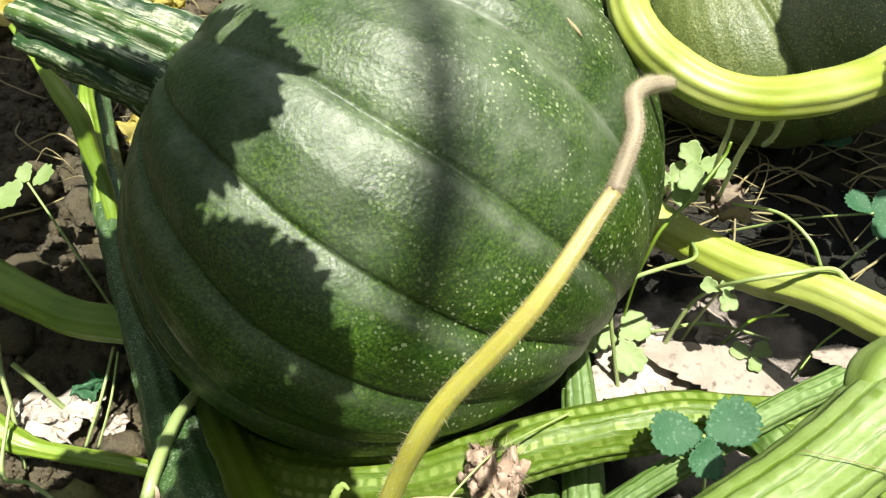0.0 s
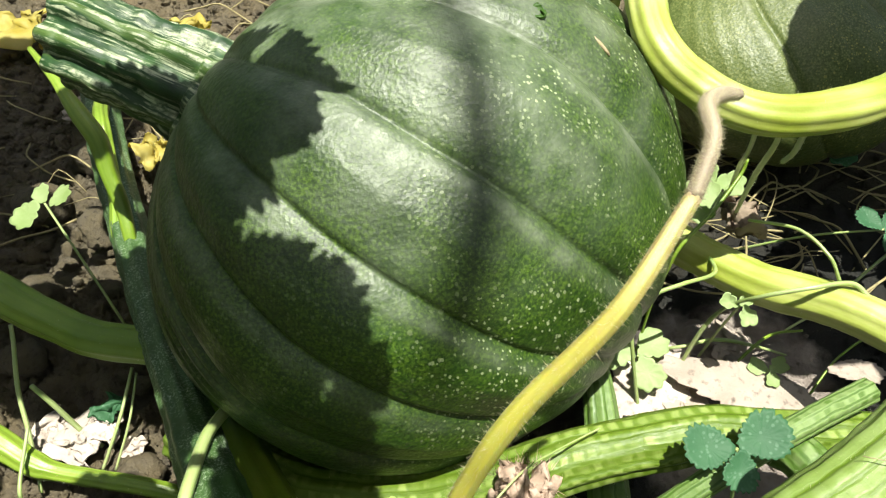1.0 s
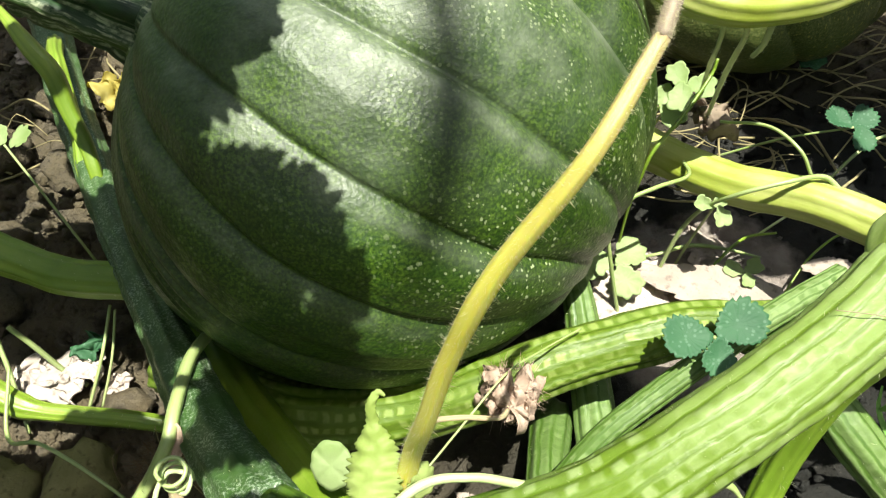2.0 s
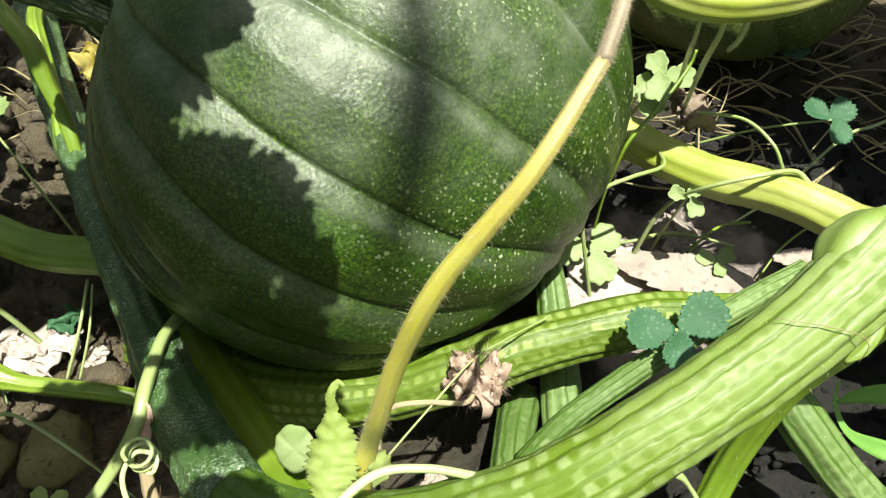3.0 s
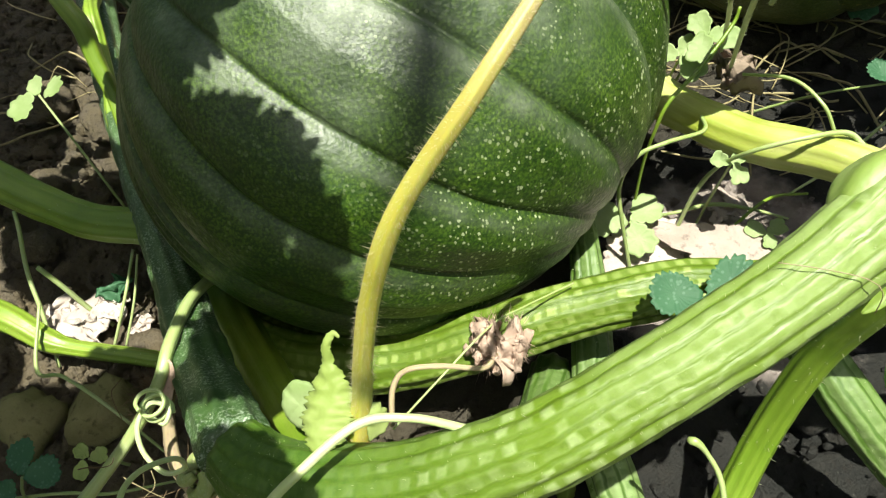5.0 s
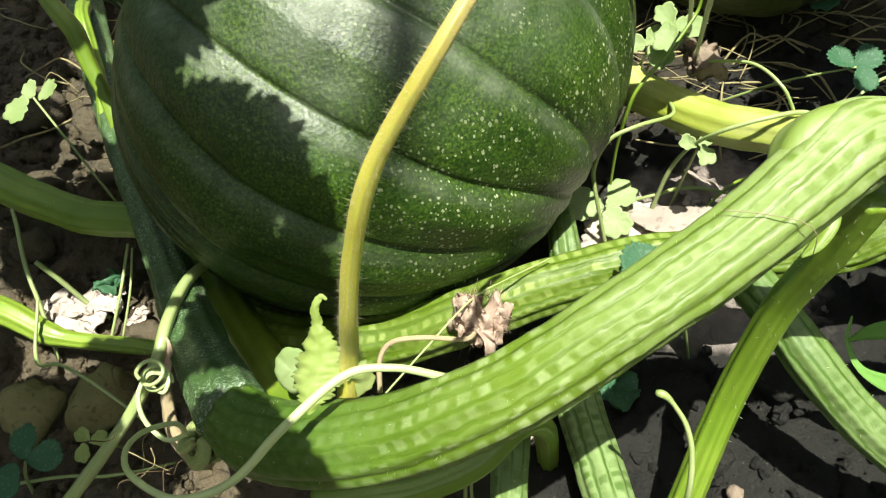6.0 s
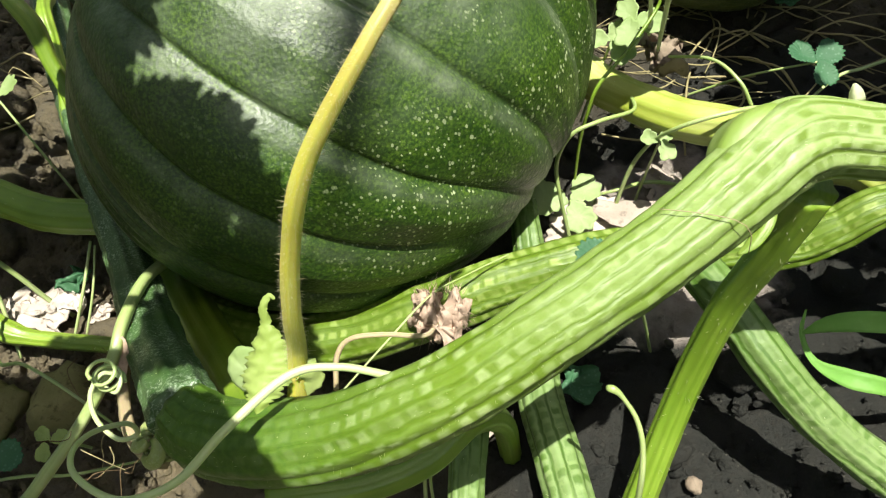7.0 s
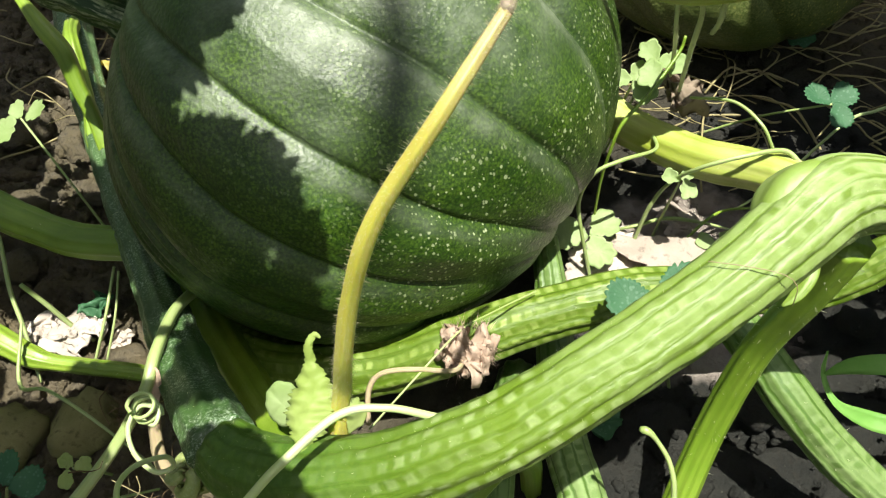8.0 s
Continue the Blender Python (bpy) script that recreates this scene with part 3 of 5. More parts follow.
FLOWER = [(-0.0255, 0.0515, 0.1380, 0.00409), (-0.0212, 0.0575, 0.1617, 0.00339), (-0.0171, 0.0562, 0.1857, 0.00304), (-0.0115, 0.0586, 0.2125, 0.00278), (-0.0026, 0.0618, 0.2396, 0.00261), (0.0129, 0.0690, 0.2637, 0.00217), (0.0262, 0.0860, 0.2745, 0.00174), (0.0292, 0.0937, 0.2805, 0.00148)]
TIP = [(0.0262, 0.0860, 0.2745, 0.00150), (0.0294, 0.0937, 0.2808, 0.00145), (0.0303, 0.1030, 0.2812, 0.0015), (0.0345, 0.1085, 0.2795, 0.0015), (0.0395, 0.1116, 0.2774, 0.0011)]
FLOWER = [(x, y, z, 0.85 * r) for x, y, z, r in FLOWER[:-1]]
flower = part("flower_stalk", tube(FLOWER, 0.0015, 28, 6, 0.05, 0.015, seed=5, wobble=0.06), STALK, vine, "thin yellow hairy flower stalk")
tagged(part("bristles", bristles(FLOWER, 3200, 0.0017, 0.000030, 8), BRISTLE_DRY, flower, "fine pale hairs"), kind="stuff")
tagged(part("spines", bristles(FLOWER, 90, 0.0026, 0.00007, 18, 0.2, 0.0, 0.8), BRISTLE_DRY, flower, "sparse longer spines"), kind="stuff")
tip = part("withered_tip", tube(TIP, 0.0012, 20, 4, 0.06, seed=6, wobble=0.12), STALK_TIP, flower, "withered brown tip of the stalk")
tagged(part("fuzz", bristles(TIP, 4200, 0.0011, 0.000024, 9, 0.6), BRISTLE_DRY, tip, "pale fuzz"), kind="stuff")

V2 = [(-0.1459, 0.159, 0.03, 0.0144), (-0.0944, 0.1328, 0.034, 0.0137), (-0.0581, 0.124, 0.036, 0.0141), (-0.0227, 0.1227, 0.045, 0.0137), (0.0113, 0.1255, 0.06, 0.013), (0.0433, 0.132, 0.07, 0.0127), (0.0741, 0.1362, 0.078, 0.0121), (0.0996, 0.1398, 0.08, 0.0115), (0.1373, 0.1395, 0.08, 0.0108), (0.1749, 0.1407, 0.08, 0.0101), (0.1913, 0.142, 0.09, 0.0096), (0.2173, 0.1469, 0.1, 0.009), (0.30, 0.16, 0.06, 0.009), (0.38, 0.17, -0.01, 0.009)]
V4 = [(-0.42, 0.28, -0.01, 0.012), (-0.2894, 0.2374, 0.05, 0.0115), (-0.2306, 0.2133, 0.05, 0.0098), (-0.1973, 0.1998, 0.05, 0.0093), (-0.1645, 0.195, 0.05, 0.0089), (-0.1414, 0.1893, 0.045, 0.0083)]
V5 = [(-0.35, 0.18, 0.0, 0.0085), (-0.2632, 0.1627, 0.02, 0.0079), (-0.2250, 0.1475, 0.015, 0.0064), (-0.2120, 0.1440, 0.013, 0.0046), (-0.1901, 0.1411, 0.012, 0.0044), (-0.1641, 0.1377, 0.012, 0.0043), (-0.1456, 0.1353, 0.008, 0.0040)]
V10 = [(0.125, 0.136, 0.078, 0.0092), (0.1308, 0.1262, 0.085, 0.0092), (0.1404, 0.105, 0.085, 0.0092), (0.1544, 0.0848, 0.075, 0.0093), (0.1733, 0.068, 0.06, 0.0094), (0.1991, 0.0507, 0.045, 0.0094), (0.2321, 0.033, 0.03, 0.0095), (0.30, 0.0, -0.005, 0.0095)]
V11A = [(0.0435, 0.1296, 0.015, 0.0102), (0.0307, 0.0816, 0.05, 0.0083), (0.0271, 0.0534, 0.06, 0.0074), (0.0255, 0.0227, 0.06, 0.007), (0.023, -0.03, 0.03, 0.007), (0.02, -0.07, -0.01, 0.007)]
V11B = [(0.0617, 0.2081, 0.03, 0.0076), (0.0617, 0.1881, 0.037, 0.0076), (0.0631, 0.1636, 0.03, 0.009), (0.0623, 0.099, 0.025, 0.0104), (0.0679, 0.0621, 0.028, 0.0107), (0.0717, 0.03, 0.03, 0.0106), (0.075, -0.04, 0.0, 0.0106)]
V12 = [(0.07, 0.31, 0.03, 0.0105), (0.0943, 0.2838, 0.06, 0.0107), (0.1131, 0.2586, 0.065, 0.0107), (0.1441, 0.2302, 0.07, 0.0108), (0.1743, 0.2089, 0.08, 0.0106), (0.199, 0.1864, 0.085, 0.0105), (0.2256, 0.1573, 0.09, 0.0101), (0.32, 0.09, 0.0, 0.0101)]
V13 = [(0.085, 0.44, 0.10, 0.0095), (0.072, 0.38, 0.185, 0.0093), (0.0685, 0.3194, 0.2, 0.0092), (0.0696, 0.2657, 0.19, 0.0086), (0.0886, 0.2491, 0.178, 0.0088), (0.1108, 0.2379, 0.174, 0.0089), (0.1385, 0.2413, 0.172, 0.009), (0.1712, 0.254, 0.172, 0.0093), (0.2195, 0.2879, 0.17, 0.01), (0.30, 0.36, 0.13, 0.01), (0.38, 0.42, 0.0, 0.01)]
low = stem_thing("squash_vine", V2, VINE_LOW, "green squash vine running along the foot of the pumpkin", "vine", 10, 0.05, 0.03, 400, 11, 56)
stem_thing("squash_petiole", V4, VINE_GREEN, "curved green petiole reaching over the brown soil", "petiole", 9, 0.06, 0.02, 200, 12)
stem_thing("squash_petiole", V5, VINE_GREEN, "short green vine shoot lying on the soil", "petiole", 8, 0.06, 0.03, 200, 13)
stem_thing("squash_petiole", V10, VINE_PALE, "pale striped green petiole slanting over dark soil", "petiole", 9, 0.06, 0.02, 150, 14)
stem_thing("squash_petiole", V11A, VINE_PALE, "green petiole passing under the arching vine", "petiole", 9, 0.06, 0.02, 120, 15)
stem_thing("squash_petiole", V11B, VINE_PALE, "greyish green dusty petiole lying on the soil", "petiole", 9, 0.06, 0.02, 120, 16)
sunny = stem_thing("squash_vine", V12, VINE_LIT, "sunlit yellow-green vine beside the pumpkin", "vine", 9, 0.05, 0.03, 300, 17)
bow = stem_thing("squash_vine", V13, VINE_LIT, "yellow-green vine bent in a bow before a pumpkin", "vine", 9, 0.045, 0.02, 300, 18, 48)
STRIP = [(-0.262, 0.352, 0.120, 0.0020), (-0.2394, 0.3279, 0.115, 0.0040), (-0.2245, 0.3117, 0.105, 0.0070), (-0.2148, 0.3025, 0.095, 0.0074), (-0.2097, 0.2908, 0.08, 0.0064), (-0.2029, 0.2786, 0.065, 0.0056), (-0.1967, 0.2615, 0.045, 0.0048), (-0.19, 0.25, 0.0, 0.0045)]
STRIP = [(x, y, z, 0.75 * r) for x, y, z, r in STRIP]
stem_thing("squash_petiole", STRIP, VINE_GREEN, "flattened pale green petiole behind the pumpkin stalk", "petiole", 4, 0.06, 0.02, 0, 19)


# ---- unseen leaves above and around, placed to shape the shade ----
def squash_leaf(at, size, turn, foot, seed, tilt=(0, 0, 1), lobes=5, lobe=0.02, holes=(), rows=8, bays=(), teeth=38, bite=0.09, fine=280, sway=1.0, ragged=0.0):
    base = root("squash_leaf", (foot[0], foot[1], 0), "broad rough squash leaf on a long petiole, unseen, placed to block light", "leaf", "squash leaves overhead")
    rim = toothed(fine, size * 1.04, teeth, bite, seed, lobes, lobe, 0.12, bays, sway, ragged)
    part("blade", blade(rim, at, tilt, (math.cos(turn), math.sin(turn), 0), -0.006, 0.010, 5, rows, seed, holes=holes), LEAF, base)
    mid = [(at[0] * 0.7 + foot[0] * 0.3, at[1] * 0.7 + foot[1] * 0.3, at[2] - 0.02), (at[0] * 0.25 + foot[0] * 0.75, at[1] * 0.25 + foot[1] * 0.75, at[2] * 0.7)]
    part("petiole", tube([(*at, 0.003), (*mid[0], 0.004), (*mid[1], 0.005), (*foot, 0.007)], 0.01, 12, 6, 0.08), VINE_GREEN, base)


# leaves added behind the viewpoint to cut the sky light from there
for n in range(9):
    a = radians(200 + 17 * n)
    far = 0.42 + 0.05 * (n % 2)
    eye_side = (far * math.cos(a), 0.05 + far * math.sin(a))
    z = 0.30 + 0.09 * (n % 3)
    squash_leaf((eye_side[0], eye_side[1], z), 0.13, a, (eye_side[0] * 1.35, eye_side[1] * 1.35, 0), 60 + n, (-math.cos(a), -math.sin(a), 0.55))

HIGH = 0.43
SHIFT = (SUN.x / SUN.z * HIGH, SUN.y / SUN.z * HIGH)
# two unseen leaves, their margins shaped to throw the jagged shadow edge on the rind
squash_leaf((-0.137 + SHIFT[0], 0.235 + SHIFT[1], HIGH), 0.0690, 0.0, (-0.62, 0.20, 0), 30, lobe=0.0, rows=40, teeth=74, bite=0.055, fine=1100, sway=0.25, ragged=0.034,
            bays=((45, 45, 0.33), (100, 42, 0.36), (-7, 1.6, -0.13), (-4, 4, -0.06), (-14, 3, 0.03), (-34.5, 4.0, 0.16), (-53, 8, 0.09)),
            holes=((0.036, 0.015, 0.0034), (0.040, 0.017, 0.0034), (0.044, 0.019, 0.0026)))
# this one's four larger holes are added to let sun onto the tendril shoot
squash_leaf((-0.100 + SHIFT[0], 0.128 + SHIFT[1], HIGH), 0.0572, 0.0, (-0.62, -0.02, 0), 31, lobe=0.0, rows=40, teeth=66, bite=0.055, fine=1100, sway=0.25, ragged=0.030,
            bays=((76, 17, 0.09), (30, 3.5, 0.07), (4, 9, 0.11), (40, 6, -0.02), (-90, 52, 0.26)),
            holes=((0.0335, 0.0151, 0.0013), (0.0318, 0.0120, 0.0011), (-0.018, 0.009, 0.0060), (-0.0175, 0.000, 0.0065), (-0.017, -0.009, 0.0070), (-0.016, -0.018, 0.0080)))
# further unseen leaves, added to shade chosen stretches of soil and vine
for n, (x, y, size, turn, foot, lobes, lobe, holes, rows) in enumerate((
    (-0.236, 0.226, 0.048, 2.6, (-0.66, 0.30, 0), 5, 0.03, (), 8),
    (-0.330, 0.292, 0.060, 2.8, (-0.75, 0.25, 0), 5, 0.03, (), 8),
    (-0.345, 0.430, 0.090, 2.5, (-0.75, 0.45, 0), 5, 0.03, (), 8),
    (-0.222, 0.062, 0.066, 3.0, (-0.70, 0.00, 0), 5, 0.03, (), 8),
    (-0.330, 0.110, 0.085, 3.0, (-0.72, 0.05, 0), 5, 0.03, (), 8),
    (0.345, 0.190, 0.085, 0.2, (0.66, 0.05, 0), 5, 0.03, (), 8),
    (0.302, 0.316, 0.050, 0.3, (0.75, 0.15, 0), 5, 0.03, (), 8),
    (0.257, 0.386, 0.075, 0.5, (0.78, 0.3, 0), 5, 0.03, (), 8),
    (-0.226, 0.322, 0.020, 2.6, (-0.70, 0.38, 0), 5, 0.03, (), 8),
    (-0.076, 0.034, 0.0395, -2.4, (-0.55, -0.30, 0), 5, 0.01, (), 8),
    (-0.203, 0.205, 0.022, 3.0, (-0.70, 0.10, 0), 5, 0.01, (), 8),
    (-0.178, 0.096, 0.049, 3.0, (-0.68, -0.10, 0), 5, 0.03, (), 8),
    (0.202, 0.261, 0.040, 0.4, (0.70, 0.12, 0), 5, 0.03, (), 8),
    (0.264, 0.216, 0.036, 0.3, (0.72, 0.08, 0), 5, 0.03, (), 8),
    (0.360, 0.390, 0.075, 0.5, (0.80, 0.4, 0), 5, 0.03, (), 8),
)):
    squash_leaf((x + SHIFT[0], y + SHIFT[1], HIGH), size, turn, foot, 32 + n, (0, 0, 1), lobes, lobe, holes, rows, bite=0.03)

# leaves added all round, beyond the view, to block low sky light
patch = random.Random(12)
for n in range(44):
    a = 2 * math.pi * (n + patch.uniform(-0.3, 0.3)) / 44
    far = patch.uniform(0.80, 1.45)
    x, y = far * math.cos(a), 0.22 + far * math.sin(a) * 1.02
    squash_leaf((x, y, 0.22 + 0.13 * (n % 4)), 0.15, a, (x * 1.1, y + 0.08 * math.sin(a), 0), 90 + n, (-math.cos(a), -math.sin(a), 0.7))


# closer unseen ring, added to darken the ambient light further
for n in range(30):
    a = 2 * math.pi * (n + patch.uniform(-0.3, 0.3)) / 30
    far = patch.uniform(0.60, 0.74)
    x, y = far * math.cos(a), 0.22 + far * math.sin(a) * 1.08
    squash_leaf((x, y, 0.24 + 0.17 * (n % 4)), 0.15, a, (x * 1.15, y + 0.10 * math.sin(a), 0), 150 + n, (-math.cos(a), -math.sin(a), 0.45))

# an unseen shoot, added high above the pumpkin to throw a soft band of shade on it
TALL = 2.7
LEAN = (SUN.x / SUN.z * TALL, SUN.y / SUN.z * TALL)
OVER = [(-0.10, 0.98, 0.0, 0.014), (-0.09 + LEAN[0] * 0.5, 0.80, 1.20, 0.013), (-0.050 + LEAN[0], 0.36, 2.40, 0.009)]
OVER += [(x + LEAN[0], y + LEAN[1], TALL, r) for x, y, r in ((-0.034, 0.300, 0.0060), (-0.024, 0.240, 0.0070), (-0.017, 0.195, 0.0098), (-0.021, 0.165, 0.0095), (-0.034, 0.138, 0.0030))]
stem_thing("shade_shoot", OVER, VINE_GREEN, "unseen tall shoot added to cast a soft band of shade on the pumpkin", "shoot", 8, 0.05, 0.02, 0, 71, 20)


# ---- smaller growth on the vines ----
def oval(n, long, wide, teeth, bite, seed, blunt=0.0):
    """Reach of an oval margin; blunt pushes its middle towards the far end."""
    rng = random.Random(seed)
    jit = [rng.uniform(0.4, 1.5) for _ in range(teeth + 1)]
    out = []
    for j in range(n):
        a = 2 * math.pi * j / n
        r = long * wide / math.hypot(wide * math.cos(a), long * math.sin(a))
        r *= 1 + blunt * math.cos(a) * abs(math.sin(a))
        k = j / n * teeth
        out.append(r * (1 - bite * jit[int(k) % teeth] * abs((k % 1) - 0.35) * 1.6))
    return out


def crumple(at, size, seed, flat=0.6, folds=3.0, detail=26):
    """A crumpled dry scrap: a small sheet folded over itself by noise."""
    off = Vector((seed * 3.1, seed * 1.7, seed * 0.9))
    verts, faces = [], []
    for side in (1, -1):
        base = len(verts)
        for i in range(detail):
            for j in range(detail):
                a, b = i / (detail - 1) * 2 - 1, j / (detail - 1) * 2 - 1
                k = 1.15 - 0.25 * (a * a + b * b) + 0.22 * noise.noise((a * 2.2 + seed, b * 2.2, seed))
                p = Vector((a * k, b * k, 0))
                d = noise.noise_vector(p * folds * 0.5 + off) * 0.55 + noise.noise_vector(p * folds * 1.6 + off) * 0.22
                q = Vector((p.x * 0.8 + d.x, p.y * 0.8 + d.y, d.z * flat * 1.8 + side * 0.02))
                verts.append(Vector(at) + q * size)
        for i in range(detail - 1):
            for j in range(detail - 1):
                q = (base + i * detail + j, base + i * detail + j + 1, base + (i + 1) * detail + j + 1, base + (i + 1) * detail + j)
                faces.append(q[::-1] if side > 0 else q)
    return Geo().add(verts, faces)


def lump(at, size, seed, squash=0.75, n=3):
    """A soil clod or stone: a ball made uneven at three scales."""
    bm = bmesh.new()
    bmesh.ops.create_icosphere(bm, subdivisions=n, radius=1.0)
    off = Vector((seed * 2.3, seed, seed * 0.7))
    verts = []
    for v in bm.verts:
        d = v.co.normalized()
        r = 1 + 0.35 * noise.noise(d * 1.1 + off) + 0.16 * noise.noise(d * 3.1 + off) + 0.07 * noise.noise(d * 8 + off)
        verts.append(Vector(at) + Vector((d.x, d.y, d.z * squash)) * r * size)
    faces = [tuple(v.index for v in f.verts) for f in bm.faces]
    bm.free()
    return Geo().add(verts, faces)


def curled_leaf(pts, face, teeth, bite, seed, curl=0.3, pleat=0.09):
    """A drooping toothed blade along a midrib of (x, y, z, half width), its margins curled back and its face pleated."""
    path = spline(pts, 0.0005)
    t, u, w = rings(path)
    rng = random.Random(seed)
    jit = [[rng.uniform(0.4, 1.4) for _ in range(teeth + 2)] for _ in (0, 1)]
    verts, faces, m = [], [], 13
    for i, row in enumerate(path):
        f = i / (len(path) - 1) * teeth
        across = np.cross(t[i], face)
        across /= np.linalg.norm(across)
        up = np.cross(across, t[i])
        for side in (0.00012, -0.00012):
            for j in range(m):
                k = j / (m - 1) * 2 - 1
                edge = 1 - bite * jit[k > 0][int(f)] * abs(f % 1 - 0.3) * 1.5 * abs(k) ** 3
                p = row[:3] + across * k * row[3] * edge
                lift = -curl * row[3] * k * k + pleat * row[3] * math.sin(f * 2.1 + 3.2 * abs(k)) * abs(k) + 0.12 * row[3] * noise.noise(Vector(p) * 300)
                verts.append(p + up * (lift + side))
    for i in range(len(path) - 1):
        a = i * 2 * m
        for j in range(m - 1):
            faces += [(a + j, a + j + 1, a + 2 * m + j + 1, a + 2 * m + j), (a + 3 * m + j, a + 3 * m + j + 1, a + m + j + 1, a + m + j)]
        faces += [(a, a + 2 * m, a + 3 * m, a + m), (a + 4 * m - 1, a + 3 * m - 1, a + m - 1, a + 2 * m - 1)]
    return Geo().add(verts, faces)


TENDRIL_PATH = [(0.0078, 0.0462, 0.166, 0.00157), (-0.006, 0.0467, 0.172, 0.00148), (-0.0201, 0.0446, 0.172, 0.00165), (-0.036, 0.0304, 0.17, 0.00174), (-0.0494, 0.0179, 0.165, 0.00157), (-0.0653, 0.0146, 0.162, 0.00130), (-0.0811, 0.0223, 0.158, 0.00122), (-0.0878, 0.0316, 0.152, 0.00113), (-0.0898, 0.0419, 0.14, 0.00113), (-0.0872, 0.0501, 0.125, 0.00113), (-0.0878, 0.0501, 0.115, 0.00113), (-0.0941, 0.0483, 0.115, 0.00113), (-0.1008, 0.0534, 0.12, 0.00113), (-0.1029, 0.0609, 0.125, 0.00113), (-0.0991, 0.0675, 0.128, 0.00104), (-0.0923, 0.066, 0.128, 0.00104), (-0.0934, 0.0612, 0.126, 0.00096), (-0.1003, 0.065, 0.124, 0.00078)]
TENDRIL_PATH = [(x, y, z, 0.78 * r) for x, y, z, r in TENDRIL_PATH]
part("tendril", tube(TENDRIL_PATH, 0.0012, 14, seed=21), TENDRIL_PALE, vine, "pale curling tendril")
COIL = [(-0.0965 + 0.0042 * math.cos(k * 0.8), 0.066 + 0.0042 * math.sin(k * 0.8), 0.1235 + 0.00055 * k, 0.00070) for k in range(22)]
part("tendril", tube(COIL, 0.0008, 10, seed=22), TENDRIL, vine, "tight tendril coil")
YOUNG = [(-0.0284, 0.0722, 0.1672, 0.0004), (-0.0304, 0.0730, 0.1676, 0.0012), (-0.0326, 0.0706, 0.1655, 0.0016), (-0.0325, 0.0666, 0.1610, 0.0025), (-0.0322, 0.0615, 0.1580, 0.0068), (-0.0326, 0.0560, 0.1560, 0.0094), (-0.0332, 0.0498, 0.1555, 0.0080), (-0.0338, 0.0450, 0.1540, 0.0050), (-0.0340, 0.0415, 0.1515, 0.0006)]
part("young_leaf", curled_leaf(YOUNG, (-0.2, -0.55, 0.8), 26, 0.30, 3, 0.42, 0.14), LEAF_YOUNG, vine, "small bright serrated drooping young leaf")
LOBE = [(-0.0244, 0.0551, 0.155, 0.0008), (-0.0199, 0.054, 0.155, 0.0044), (-0.0187, 0.0524, 0.15, 0.0042), (-0.0208, 0.0499, 0.145, 0.0006)]
part("young_leaf", curled_leaf(LOBE, (0.2, -0.5, 0.8), 7, 0.4, 4), LEAF_YOUNG, vine, "small bright serrated drooping young leaf")
part("round_leaf", blade(oval(60, 0.0085, 0.007, 9, 0.06, 5), (-0.0480, 0.0675, 0.128), (-0.1, -0.6, 0.75), (0, 1, 0.4), -0.002, 0.003, 4, 6, 5), LEAF_PALE, vine, "rounded pale leaf")
V16 = [(-0.0423, 0.0316, 0.098, 0.006), (-0.0257, 0.0322, 0.1, 0.006), (-0.0059, 0.035, 0.1, 0.006), (0.0141, 0.0435, 0.1, 0.0061), (0.0300, 0.058, 0.098, 0.0058), (0.0420, 0.070, 0.060, 0.0052), (0.0480, 0.076, -0.004, 0.0050)]
part("branch", tube(V16, 0.0025, 32, 8, 0.06, 0.02, seed=23), VINE_GREEN, vine)
V17 = [(0.0362, 0.0825, 0.06, 0.0052), (0.054, 0.0956, 0.075, 0.0051), (0.0744, 0.1069, 0.085, 0.0051), (0.0943, 0.1169, 0.095, 0.0051), (0.1247, 0.1332, 0.1, 0.0052), (0.1592, 0.1509, 0.1, 0.0054)]
part("branch", tube(V17, 0.0025, 32, 8, 0.06, 0.02, seed=24), VINE_PALE, vine, "pale bluish green side shoot")
HAIR = [(0.0794, 0.0699, 0.2085, 0.00013), (0.088, 0.0673, 0.2098, 0.00013), (0.0975, 0.0654, 0.2085, 0.00013), (0.1017, 0.0639, 0.205, 0.00013), (0.1041, 0.064, 0.195, 0.00013)]
part("dry_thread", tube(HAIR, 0.002, 5), DRY_TWIG, vine, "thin dark dry thread")

PINK = [(-0.0215, 0.0706, 0.10, 0.001), (-0.0225, 0.0857, 0.098, 0.0011), (-0.0181, 0.094, 0.096, 0.0011), (-0.005, 0.0975, 0.092, 0.0012), (0.011, 0.0995, 0.086, 0.0011), (0.016, 0.108, 0.08, 0.0011)]
part("dry_tendril", tube(PINK, 0.0015, 10, 4, 0.1, 0.1, seed=25), DRY_TWIG, low, "dry tan tendril")
THREAD = [(-0.0233, 0.0745, 0.085, 0.0008), (-0.0051, 0.0939, 0.09, 0.0008), (0.0138, 0.1142, 0.093, 0.0008), (0.0282, 0.125, 0.09, 0.0007), (0.0485, 0.1374, 0.087, 0.0007)]
THREAD = [(x, y, z, 0.6 * r) for x, y, z, r in THREAD]
part("tendril", tube(THREAD, 0.0015, 8, seed=26), TENDRIL, low, "thin straight green tendril")
flower_scrap = part("withered_flower", crumple((0.0165, 0.1135, 0.079), 0.0150, 3, 1.2, 5.4, 52), DRY_FLOWER, low, "crumpled brown withered flower")
